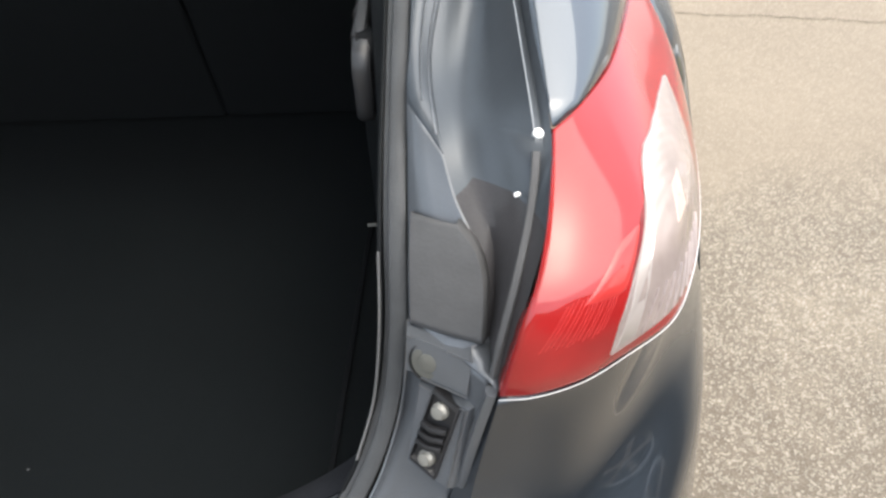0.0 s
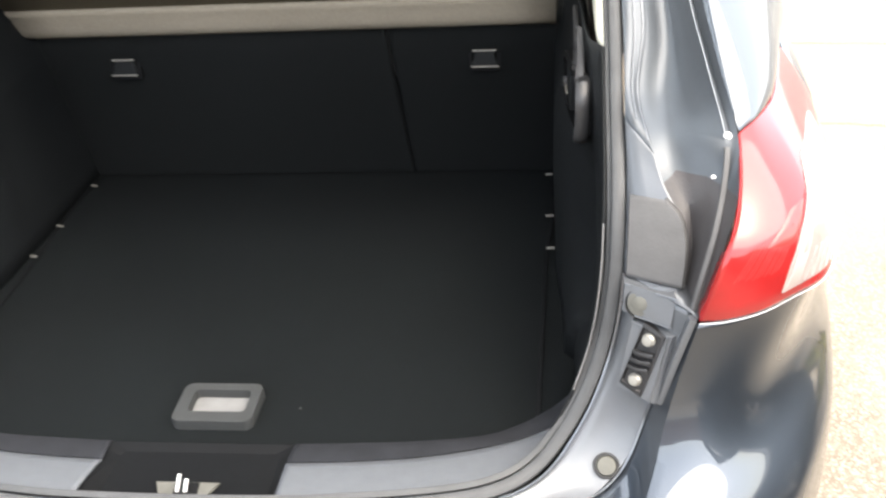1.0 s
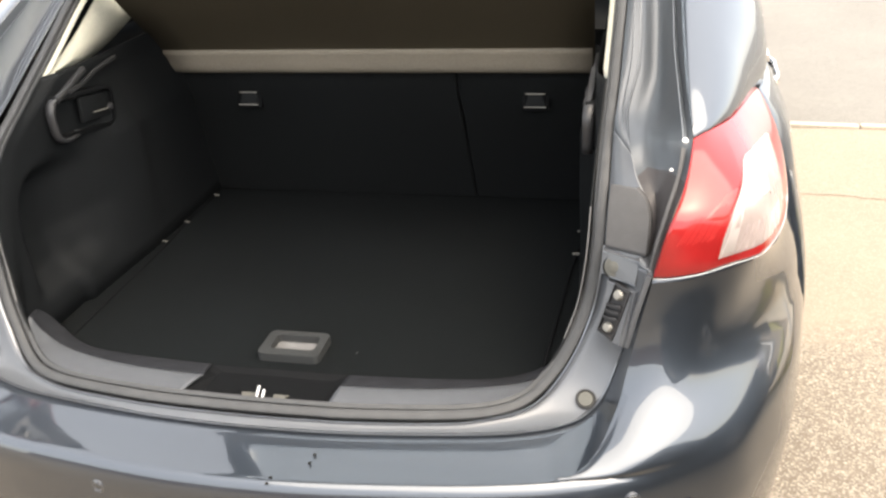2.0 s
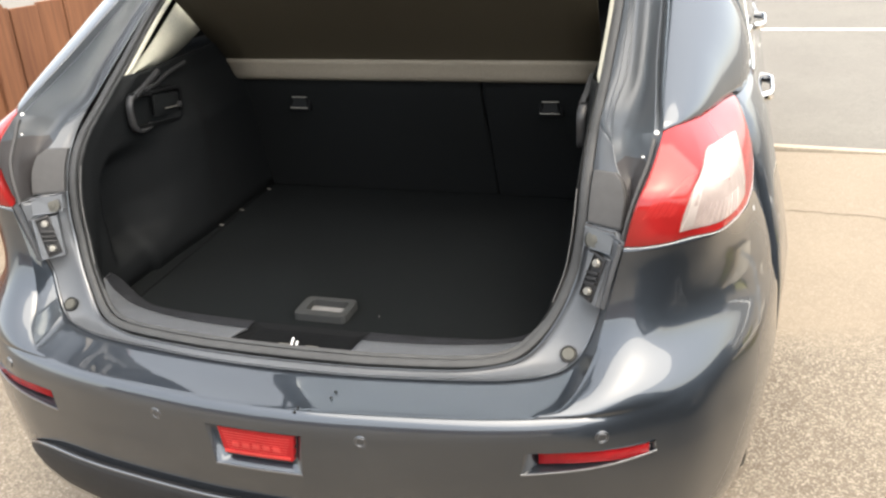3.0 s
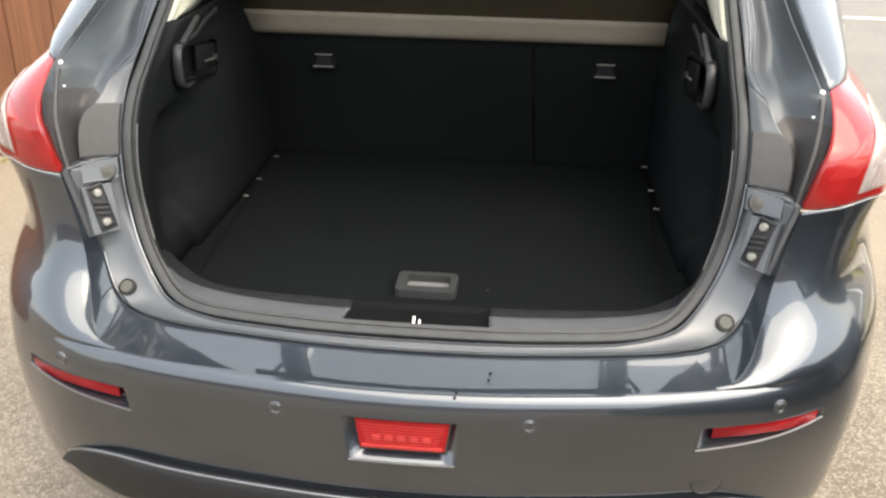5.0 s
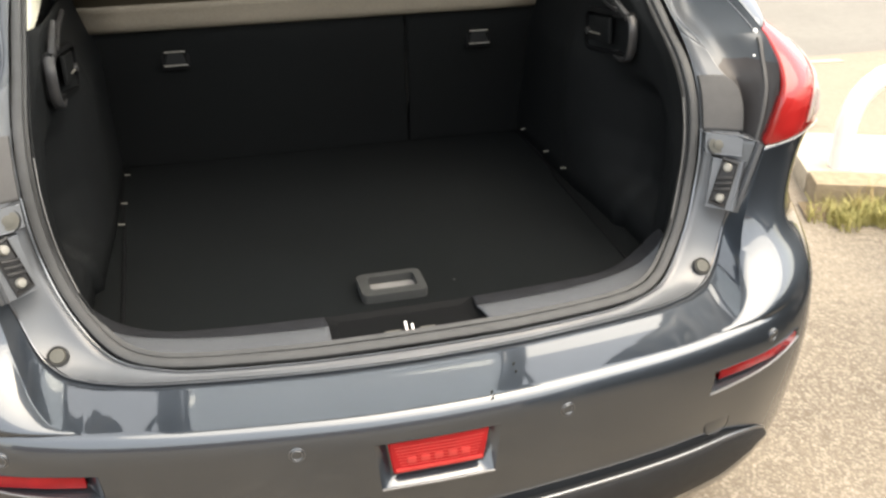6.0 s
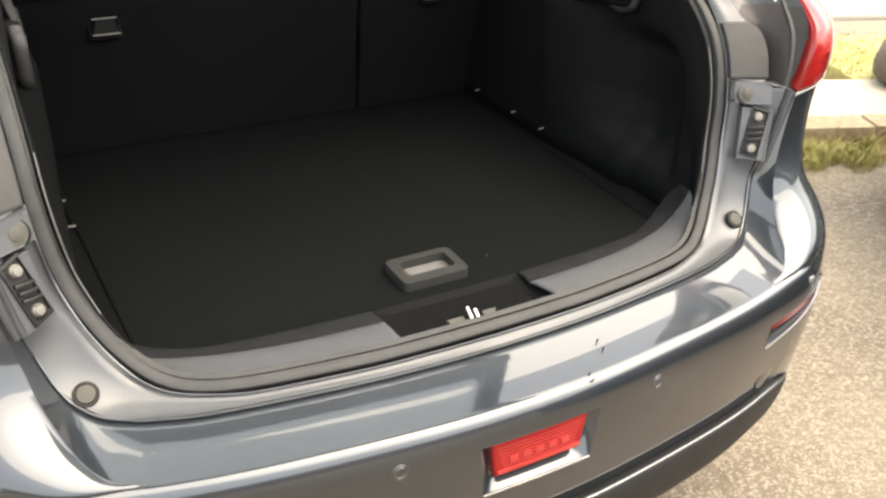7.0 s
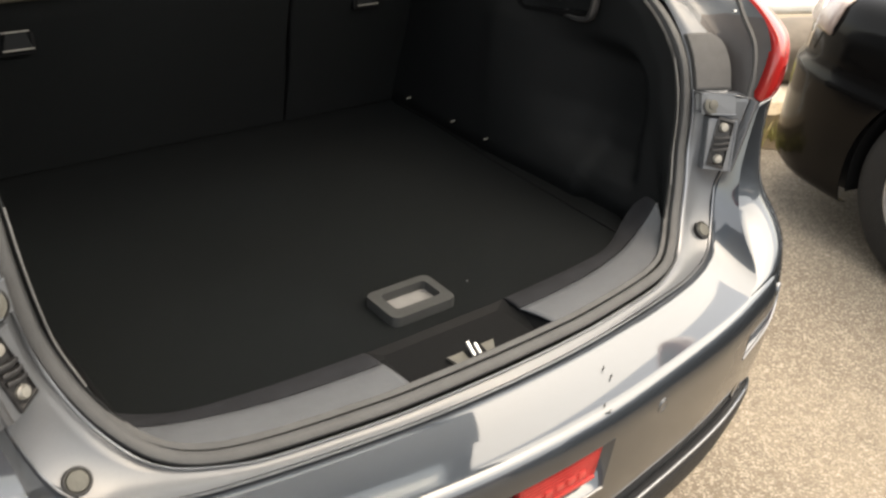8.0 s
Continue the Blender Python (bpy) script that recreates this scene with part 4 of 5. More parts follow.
        tube(bm, [on_lens(0.205 + 0.20 * f + 0.02 * g, 0.10 + 0.17 * g, 0.0022) for g in (0, 0.25, 0.5, 0.75, 1)], 0.0022, 0.0014, 6)
        part("lens_flute", bm, CLEAR, lamp, "clear moulded flute")
    for quad, mt, lab in (([(0.075, 0.36), (0.150, 0.34), (0.185, 0.55), (0.130, 0.52)], RIBRED, "paler red reflector facet"), ([(0.150, 0.36), (0.172, 0.42), (0.205, 0.60), (0.187, 0.57)], DARKRED, "dark red edge of the reflector")):
        bm = bmesh.new()
        out_ = even([Vector((a, b, 0)) for a, b in quad + quad[:1]], 25)[:-1]
        cb = sum(out_, Vector()) / len(out_)
        skin(bm, [[on_lens(*(cb.lerp(p, f)).xy, lift) for p in out_] for f, lift in ((1.0, -0.0004), (0.9, 0.0006), (0.5, 0.0006), (0.05, 0.0006))], s < 0, True)
        part("lens_facet", bm, mt, lamp, lab, angle=60)
    # moulded ribs low in the red lens
    for k in range(13):
        u = 0.030 + k * 0.0075
        bm = bmesh.new()
        tube(bm, [on_lens(u + 0.022 * f, 0.22 + 0.004 * ((k * 7) % 5) + 0.16 * f, -0.0003) for f in (0, 0.25, 0.5, 0.75, 1)], 0.0013, 0.0013, 6)
        part("lens_rib", bm, RIBRED, lamp)
    bm = bmesh.new()
    tube(bm, [p + Vector((0, -0.001, -0.002)) for p in grid[0][:int(NU * 0.75)]], 0.0010, 0.0010, 6)
    part("lamp_edge", bm, STEEL, lamp, "bright edge under the lamp")

# ---- body sides, roof and the rest of the shell ----
def sided(name, rows_, mat, label, face, solid=0.003, angle=60, weld=0.0):
    """The same panel on each side, as two parts."""
    for s in (1, -1):
        b = bmesh.new()
        skin(b, [[Vector((s * p[0], p[1], p[2])) for p in r] for r in rows_])
        part(name, b, mat, car, label, solid=solid, angle=angle, weld=weld, face=(s * face[0], face[1], face[2]))


def belt_x(y):
    return float(np.interp(y, [0.6, 0.65, 0.70, 0.78, 0.9, 1.1, 1.4, 2.2, 3.2, 3.9, 4.3, 4.6], [0.785, 0.800, 0.812, 0.824, 0.829, 0.826, 0.82, 0.808, 0.80, 0.78, 0.70, 0.45]))


STA = [0.60, 0.66, 0.72, 0.80, 0.88, 0.96, 1.04, 1.12, 1.2, 1.35, 1.6, 1.9, 2.2, 2.6, 3.0, 3.3, 3.5, 3.7, 3.9, 4.1, 4.3, 4.45, 4.55]
srows = []
for y in STA:
    w = float(np.interp(y, [0.6, 0.8, 1.1, 2.2, 3.2, 3.9, 4.3, 4.6], [0.918, 0.938, 0.93, 0.915, 0.91, 0.89, 0.80, 0.55]))
    belt = float(np.interp(y, [0.6, 1.2, 2.5, 3.3, 4.0, 4.6], [1.090, 1.08, 1.02, 0.98, 0.90, 0.78]))
    arch = 0.0
    for yc in (0.96, 3.6):
        if abs(y - yc) < 0.35:
            arch = max(arch, math.sqrt(max(0, 0.35 ** 2 - (y - yc) ** 2)) + 0.32)
    z0 = max(0.24, arch)
    srows.append(spline([(w - 0.05, y, z0), (w - 0.012, y, max(z0 + 0.02, 0.42)), (w, y, max(z0 + 0.04, 0.62)), (w - 0.010, y, max(z0 + 0.06, 0.76)), (w - 0.040, y, 0.90 - (1.090 - belt)), (w - 0.072, y, belt - 0.07), (belt_x(y), y, belt)], 22))
column = [r[-1] for r in rows] + [r[-1] for r in up[1:]] + [Vector((0.8, 0.646, 1.0885))]
srows[0] = even(column, 22)
sided("body_side", srows, PAINT, "dark grey flank with wheel arches", (1, 0, 0))
# quarter panel: from the lamp's top edge and the belt line up to the hatch gap
YQ = [0.336, 0.36, 0.39, 0.43, 0.48, 0.53, 0.58, 0.645, 0.70, 0.76, 0.80, 0.84]
lowc = spline([(0.683, 0.333, 1.108), (0.70, 0.352, 1.111), (0.72, 0.388, 1.110), (0.74, 0.433, 1.107), (0.76, 0.50, 1.104), (0.78, 0.58, 1.099), (0.797, 0.648, 1.0905), (0.812, 0.70, 1.0885), (0.824, 0.78, 1.0875), (0.829, 0.9, 1.0855), (0.827, 1.1, 1.082), (0.82, 1.35, 1.074)], 200)
topc = spline([(0.682, 0.335, 1.110), (0.672, 0.42, 1.150), (0.664, 0.53, 1.198), (0.655, 0.70, 1.272), (0.630, 0.95, 1.385), (0.612, 1.10, 1.430), (0.592, 1.35, 1.458)], 200)


def at_y(c, y):
    return min(c, key=lambda p: abs(p.y - y)).copy()


def shoulder(a, b, power):
    """A section that rises steeply from a and rounds over to b."""
    out = []
    for k in range(17):
        w = math.pi / 2 * k / 16
        u, v = 1 - max(0.0, math.cos(w)) ** power, math.sin(w) ** power
        out.append(Vector((a.x + (b.x - a.x) * u, a.y + (b.y - a.y) * k / 16, a.z + (b.z - a.z) * v)))
    return out


qrows = []
for y in YQ:
    a, b = at_y(lowc, y), at_y(topc, y)
    qrows.append(shoulder(a, b, 1.0))
sided("quarter_panel", qrows, PAINT, "glossy grey rear quarter panel", (1, 0, 1))
wrows = []
for y in (0.845, 0.9, 1.0, 1.1, 1.2, 1.35):
    a, b = at_y(lowc, y), at_y(topc, y)
    wrows.append(shoulder(a, b, 1.0 + 0.28 * min(1.0, (y - 0.845) / 0.2)))
sided("quarter_window", wrows, GLASS, "dark rear quarter window", (1, 0, 1), 0.004)
A, B = spline([(0.82, 1.36, 1.074), (0.81, 2.0, 1.05), (0.80, 2.8, 1.01), (0.79, 3.25, 0.99)], 30), spline([(0.60, 1.36, 1.455), (0.61, 1.9, 1.475), (0.60, 2.3, 1.44), (0.74, 3.2, 1.03)], 30)
sided("side_window", [A, [a.lerp(b, 0.5) + Vector((0.015, 0, 0)) for a, b in zip(A, B)], B], GLASS, "dark side glass", (1, 0, 1), 0.004)
# bright trim along the belt
for s in (1, -1):
    bm = bmesh.new()
    tube(bm, [Vector((s * (p.x + 0.004), p.y, p.z)) for p in lowc if p.y > 0.86] + [Vector((s * (p.x + 0.004), p.y, p.z)) for p in A], 0.010, 0.014, 8)
    part("belt_trim", bm, CHROME, car, "thin chrome belt trim")
bm = bmesh.new()
rr = []
for y, h, wd in ((1.295, 1.492, 0.49), (1.4, 1.505, 0.588), (1.7, 1.515, 0.60), (2.0, 1.505, 0.60), (2.3, 1.46, 0.595)):
    rr.append([Vector((wd * math.sin(a), y, h - 0.045 * (1 - math.cos(a)) * 1.0)) for a in [math.pi / 2 * i / 12 for i in range(13)]])
both(bm, rr)
part("roof", bm, PAINT, car, solid=0.003, weld=0.0005, label="dark grey roof panel")
bm = bmesh.new()
both(bm, [[Vector((x * k, y + 0.10 * (1 - x * x), z)) for x in [i / 10 for i in range(11)]] for y, z, k in ((2.3, 1.445, 0.595), (2.75, 1.25, 0.68), (3.2, 1.0, 0.74))])
part("windscreen", bm, GLASS, car, solid=0.004, weld=0.0005)
bm = bmesh.new()
both(bm, [[Vector((x * k, y + 0.10 * (1 - x * x), z + 0.03 * (1 - x * x))) for x in [i / 10 for i in range(11)]] for y, z, k in ((3.2, 0.99, 0.79), (3.6, 0.95, 0.78), (4.1, 0.86, 0.74), (4.4, 0.74, 0.62), (4.5, 0.55, 0.56), (4.5, 0.25, 0.55))])
part("bonnet", bm, PAINT, car, solid=0.003, weld=0.0005)


def wheel(parent, x, y, r, w, sgn):
    m = frame_at((x, y, r), (sgn, 0, 0))
    bm = bmesh.new()
    disc(bm, m, [(r * 0.62, -w), (r * 0.9, -w), (r * 0.98, -w * 0.9), (r, -w * 0.7), (r, -w * 0.3), (r * 0.98, -w * 0.1), (r * 0.9, 0), (r * 0.66, 0.0), (r * 0.64, -0.02)], 48)
    t = part("wheel", bm, TYRE, parent, "black tyre on a silver alloy rim")
    bm = bmesh.new()
    disc(bm, m, [(r * 0.66, -0.03), (r * 0.66, -0.004), (r * 0.62, 0.002), (r * 0.60, -0.02), (r * 0.55, -0.07), (0.0, -0.07)], 48)
    for k in range(5):
        a = 2 * math.pi * k / 5 + 0.3
        d = Vector((math.cos(a), math.sin(a), 0))
        sd = Vector((-math.sin(a), math.cos(a), 0))
        rows_ = []
        for rr_, ww, hh in ((0.04, 0.030, -0.012), (0.12 * r / 0.32, 0.030, -0.016), (r * 0.61, 0.042, -0.008)):
            c = d * rr_
            rows_.append([m @ (c - sd * ww + Vector((0, 0, hh - 0.03))), m @ (c - sd * ww * 0.8 + Vector((0, 0, hh))), m @ (c + sd * ww * 0.8 + Vector((0, 0, hh))), m @ (c + sd * ww + Vector((0, 0, hh - 0.03)))])
        skin(bm, rows_)
    disc(bm, m, [(0.045, -0.04), (0.045, -0.008), (0.03, -0.004), (0, -0.004)], 24)
    part("rim", bm, ALLOY, t, "silver five-spoke alloy rim")


for yw in (0.96, 3.6):
    for s in (1, -1):
        wheel(car, s * 0.885, yw, 0.32, 0.20, s)
for s in (1, -1):
    for y, z in ((1.22, 0.958), (2.25, 0.935)):
        bm = bmesh.new()
        tube(bm, spline([(s * 0.858, y - 0.10, z), (s * 0.886, y - 0.08, z + 0.002), (s * 0.892, y, z + 0.003), (s * 0.888, y + 0.075, z + 0.004), (s * 0.858, y + 0.10, z + 0.004)], 16), 0.012, 0.024, 10)
        part("door_handle", bm, CHROME, car, "chrome door handle")

# underside
bm = bmesh.new()
box(bm, -0.62, 0.25, 0.24, 0.62, 4.2, 0.32, 0.02)
part("underbody", bm, BLACK, car, smooth=False)

# raised tailgate
bm = bmesh.new()
H0, H1 = Vector((0, 1.27, 1.475)), Vector((0, 0.20, 1.905))
trs = []
for k in range(9):
    f = k / 8
    c = H0.lerp(H1, f) + Vector((0, 0, 0.05 * math.sin(math.pi * f)))
    wd = 0.52 + 0.10 * f
    trs.append([Vector((wd * i / 10, c.y, c.z - 0.04 * (i / 10) ** 2)) for i in range(11)])
trs.append([p + Vector((0, -0.09, -0.02)) for p in trs[-1]])
trs.append([p + Vector((0, -0.02, 0.20)) for p in trs[-1]])
both(bm, trs[6:], True)
part("tailgate", bm, PAINT, car, "raised dark grey tailgate", solid=0.05, weld=0.001)
bm = bmesh.new()
both(bm, [[Vector((p.x * 0.86, p.y, p.z)) for p in r] for r in trs[:7]], True)
pane = part("tailgate_glass", bm, PANE, car, "clear tailgate window", solid=0.004, weld=0.001)
pane.visible_shadow = False
for s in (1, -1):
    bm = bmesh.new()
    tube(bm, [Vector((s * r[-1].x * 0.93, r[-1].y, r[-1].z)) for r in trs[:7]], 0.075, 0.05, 8)
    part("window_frame", bm, PAINT, car, "painted frame beside the tailgate window")
    bm = bmesh.new()
    tube(bm, [Vector((s * 0.585, 1.12, 1.43)), Vector((s * 0.56, 0.80, 1.74))], 0.018, 0.018, 10)
    part("gas_strut", bm, BLACK, car)
bm = bmesh.new()
both(bm, [[Vector((p.x * 0.92, p.y + 0.01, p.z - 0.085)) for p in r] for r in trs[6:9]])
part("tailgate_lining", bm, LINING, car, "grey plastic lining inside the tailgate", solid=0.004, weld=0.001)


# ---- boot interior ----
# carpeted floor panel
bm = bmesh.new()
fl = [(0, 0.243), (0.2, 0.250), (0.30, 0.257), (0.39, 0.271), (0.44, 0.292), (0.49, 0.325), (0.525, 0.38), (0.530, 0.55), (0.515, 0.8), (0.508, 1.06)]
edge = spline([(x, y, 0.69) for x, y in fl], 50)
both(bm, [[Vector((p.x * k, p.y, 0.69)) for p in edge] for k in (0, 0.2, 0.4, 0.6, 0.8, 0.93, 1.0)])
boot_floor = part("boot_floor", bm, CARPET, car, "black carpeted boot floor", solid=0.012, weld=0.0005, face=(0, 0, 1))
bm = bmesh.new()
hc = Vector((0.001, 0.32))


def rr_outline(x0, y0, x1, y1, r, n=5):
    out = []
    for cx, cy, a0 in ((x1 - r, y1 - r, 0), (x0 + r, y1 - r, 90), (x0 + r, y0 + r, 180), (x1 - r, y0 + r, 270)):
        for k in range(n + 1):
            a = radians(a0 + 90 * k / n)
            out.append((cx + r * math.cos(a), cy + r * math.sin(a)))
    return out


def ring_plate(bm, outer, inner, z, h, floor):
    """A raised frame with a sunken tray."""
    skin(bm, [[Vector((x, y, z)) for x, y in outer], [Vector((x, y, z + h * 0.7)) for x, y in outer], [Vector((x * 0.985 + 0.015 * hc.x, y * 0.985 + 0.015 * hc.y, z + h)) for x, y in outer], [Vector((x, y, z + h)) for x, y in inner], [Vector((x, y, z + floor)) for x, y in inner]], False, True)


outer, inner = rr_outline(-0.057, 0.279, 0.061, 0.360, 0.013), rr_outline(-0.038, 0.300, 0.046, 0.345, 0.007)
ring_plate(bm, outer, inner, 0.688, 0.018, 0.002)
handle = part("floor_handle", bm, HANDLE, boot_floor, "black plastic lift handle")
bm = bmesh.new()
extrude_outline(bm, inner, pose(0, 0, 0.6912), 0.003)
part("handle_tray", bm, TRAY, handle, "pale grey handle tray")

bm = bmesh.new()
disc(bm, pose(0.119, 0.325, 0.6905), [(0.0014, 0.0), (0.0012, 0.001), (0, 0.0012)], 8)
part("speck", bm, TRAY, boot_floor, "tiny pale crumb")

# sill trim, with a notch for the latch
felt_in = spline([(0, 0.248, 0.694), (0.2, 0.256, 0.694), (0.30, 0.263, 0.694), (0.39, 0.277, 0.694), (0.44, 0.300, 0.697), (0.476, 0.316, 0.710), (0.500, 0.316, 0.735), (0.507, 0.300, 0.754)], 60)
sill_in = spline([(0, 0.207, 0.699), (0.2, 0.215, 0.699), (0.30, 0.226, 0.699), (0.39, 0.247, 0.699), (0.44, 0.264, 0.701), (0.470, 0.274, 0.709), (0.489, 0.273, 0.728), (0.502, 0.271, 0.754)], 60)
sill_out = spline([(0, 0.134, 0.713), (0.2, 0.143, 0.713), (0.33, 0.156, 0.713), (0.40, 0.180, 0.713), (0.45, 0.212, 0.716), (0.483, 0.238, 0.726), (0.500, 0.258, 0.744), (0.503, 0.266, 0.752)], 60)


def strip(a, b, section):
    return [[p.lerp(q, k) + Vector((0, 0, h)) for p, q in zip(a, b)] for k, h in section]


felt_rows = strip(felt_in, sill_in, ((0, -0.006), (0.04, 0.0), (0.3, 0.0025), (0.7, 0.0025), (0.97, 0.001), (1, -0.002)))
sill_rows = strip(sill_in, sill_out, ((0, -0.002), (0.03, 0.0012), (0.2, 0.002), (0.5, 0.0025), (0.85, 0.0015), (1, 0)))
sill_rows.append([p + Vector((0, -0.006, -0.012)) for p in sill_out])
for s in (1, -1):
    for nm, r, mt, lab in (("felt_strip", felt_rows, FELT, "worn dark felt strip inside the sill"), ("sill_trim", sill_rows, SILL, "grey plastic boot sill trim")):
        bm = bmesh.new()
        skin(bm, [[Vector((s * p.x, p.y, p.z)) for p in q[14:]] for q in r])
        part(nm, bm, mt, car, lab, solid=0.003, angle=50, face=(0, 0, 1))
# latch recess
bm = bmesh.new()
rim = [Vector((-0.126, 0.128, 0.7105)), Vector((-0.137, 0.142, 0.7100)), Vector((-0.139, 0.236, 0.6955)), Vector((-0.128, 0.249, 0.6945)), Vector((0.128, 0.249, 0.6945)), Vector((0.139, 0.236, 0.6955)), Vector((0.137, 0.142, 0.7100)), Vector((0.126, 0.128, 0.7105))]
deep = [Vector((-0.105, 0.136, 0.690)), Vector((-0.112, 0.146, 0.689)), Vector((-0.111, 0.228, 0.689)), Vector((-0.104, 0.236, 0.689)), Vector((0.104, 0.236, 0.689)), Vector((0.111, 0.228, 0.689)), Vector((0.112, 0.146, 0.689)), Vector((0.105, 0.136, 0.690))]
vs = skin(bm, [rim, deep], False, True)
bm.faces.new(vs[-1])
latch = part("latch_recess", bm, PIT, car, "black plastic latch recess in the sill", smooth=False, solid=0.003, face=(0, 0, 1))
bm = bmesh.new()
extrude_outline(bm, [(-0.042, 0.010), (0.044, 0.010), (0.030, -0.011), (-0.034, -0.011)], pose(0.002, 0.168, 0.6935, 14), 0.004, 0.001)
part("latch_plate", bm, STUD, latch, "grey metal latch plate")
# thin near-black block on the plate; its colour stands for the slot's shade
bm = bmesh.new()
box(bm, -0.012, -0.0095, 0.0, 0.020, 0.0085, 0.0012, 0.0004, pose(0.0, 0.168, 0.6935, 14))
part("slot_shade", bm, PIT, latch, "near-black block for the shaded slot behind the striker")
bm = bmesh.new()
for x, top in ((-0.0052, 0.010), (0.0052, 0.004)):
    box(bm, x - 0.0021, -0.013, 0.0, x + 0.0021, top, 0.0040, 0.0012, pose(0, 0.171, 0.702, 35))
part("striker", bm, STEEL, latch, "bright steel latch striker")

# side trims
def ease(u):
    u = min(1.0, max(0.0, u))
    return u * u * (3 - 2 * u)


for s in (1, -1):
    def sp(x, y, z):
        return Vector((s * x, y, z))
    bm = bmesh.new()
    op = spline(OPEN[4:14], 120)
    rows_ = []
    for k in range(44):
        z = 0.715 + (1.142 - 0.715) * k / 43
        e = min(op, key=lambda p: abs(p.z - z))
        row = []
        front = e.y + 0.012
        for y in [front + (1.07 - front) * (j / 59) ** 1.4 for j in range(60)]:
            zf = min(1, max(0, (z - 0.69) / 0.16))
            hi = min(1, max(0, (z - 0.98) / 0.12))
            inner = float(np.interp(y, (0.30, 0.345, 0.43, 0.50, 0.57, 0.62, 0.66, 0.70, 0.725, 0.75, 1.07), (0.524, 0.530, 0.532, 0.533, 0.522, 0.504, 0.492, 0.484, 0.482, 0.487, 0.488)))
            low = 0.488 if y > 0.45 else 0.505
            inner = inner * zf + low * (1 - zf)
            # pocket behind the trim's front edge
            wall = float(np.interp(z, (0.715, 0.744, 0.77, 0.83, 0.90, 0.94, 0.98, 1.00), (0.300, 0.310, 0.330, 0.344, 0.346, 0.356, 0.385, 0.46)))
            inner += 0.036 * ease((y - wall) / 0.032) * (1 - ease((y - 0.43) / 0.17)) * ease((1.0 - z) / 0.05) * ease((z - 0.745) / 0.05)
            inner = inner * (1 - hi) + float(np.interp(y, (0.4, 0.6, 1.0), (0.535, 0.520, 0.515))) * hi
            edge_x = e.x - 0.027
            b = ease((y - front) / 0.045)
            row.append(sp(edge_x * (1 - b) + inner * b, y, z - (0.03 if k == 0 else 0) * min(1, b * 2)))
        rows_.append(row)
    skin(bm, rows_, s < 0)
    trim = part("side_trim", bm, TRIM, car, "charcoal moulded boot side trim", solid=0.004, angle=60, face=(-s, -0.3, 0))
    # grab recess
    bm = bmesh.new()
    o = rr_outline(-0.086, -0.044, 0.100, 0.042, 0.020)
    i_ = rr_outline(-0.078, -0.036, 0.090, 0.034, 0.014)
    m = Matrix.Translation(sp(0.511, 0.579, 1.056)) @ pose(0, 0, 0, 0, 0, s * 4.5) @ (Matrix(((0, 0, -s, 0), (1, 0, 0, 0), (0, 1, 0, 0), (0, 0, 0, 1))) @ pose(0, 0, 0, 0, 0, -7))
    skin(bm, [[m @ Vector((x, y, -0.01)) for x, y in o], [m @ Vector((x, y, 0.006)) for x, y in o], [m @ Vector((x, y, 0.008)) for x, y in i_], [m @ Vector((x, y, -0.03)) for x, y in i_]], False, True)
    bm.faces.new([bm.verts.new(m @ Vector((x, y, -0.03))) for x, y in i_])
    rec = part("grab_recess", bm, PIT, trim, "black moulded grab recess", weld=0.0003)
    bm = bmesh.new()
    tube(bm, spline([sp(0.516, 0.562, 1.018), sp(0.514, 0.520, 1.016), sp(0.514, 0.498, 1.024), sp(0.515, 0.491, 1.050), sp(0.515, 0.493, 1.084), sp(0.516, 0.508, 1.098), sp(0.517, 0.572, 1.090)], 40), 0.011, 0.018, 10, (1, 0, 0))
    part("grab_bow", bm, SATIN, rec, "satin grey plastic bow")
    bm = bmesh.new()
    tube(bm, spline([sp(0.512, 0.512, 1.098), sp(0.515, 0.556, 1.108), sp(0.517, 0.625, 1.130)], 16), 0.014, 0.014, 10, (1, 0, 0))
    tube(bm, spline([sp(0.508, 0.552, 1.104), sp(0.511, 0.600, 1.106), sp(0.513, 0.660, 1.118), sp(0.514, 0.74, 1.126)], 16), 0.009, 0.008, 8, (1, 0, 0))
    part("moulding", bm, SATIN, trim, "raised satin moulding along the trim")
    bm = bmesh.new()
    box(bm, -0.004, 0.0, 0.0, 0.004, 0.100, 0.050, 0.003, Matrix.Translation(sp(0.505, 0.564, 1.036)) @ pose(0, 0, 0, -8, 0, 0))
    part("recess_panel", bm, TRIM, rec, "charcoal panel inside the grab recess")
    bm = bmesh.new()
    tube(bm, [sp(0.499, 0.604, 1.046), sp(0.499, 0.655, 1.039)], 0.003, 0.003, 8)
    part("latch_bar", bm, METAL, rec, "small bright latch bar")
    bm = bmesh.new()
    disc(bm, frame_at(sp(0.499, 0.662, 1.040), (-s, 0, 0)), [(0.008, -0.004), (0.008, 0.003), (0.005, 0.005), (0, 0.005)], 16)
    part("knob", bm, SATIN, rec, "small round knob")
    # pale edge of the trim beside the seal
    bm = bmesh.new()
    tube(bm, [Vector((s * (p.x - 0.026), p.y + 0.008, p.z)) for p in spline(OPEN[6:11], 24)], 0.0022, 0.0022, 6)
    part("trim_edge", bm, TRAY, trim, "pale trim edge")
    # beige pillar trim
    bm = bmesh.new()
    a = spline([sp(0.548, 0.555, 1.140), sp(0.545, 0.66, 1.19), sp(0.540, 0.80, 1.27), sp(0.525, 0.98, 1.37), sp(0.50, 1.08, 1.41)], 24)
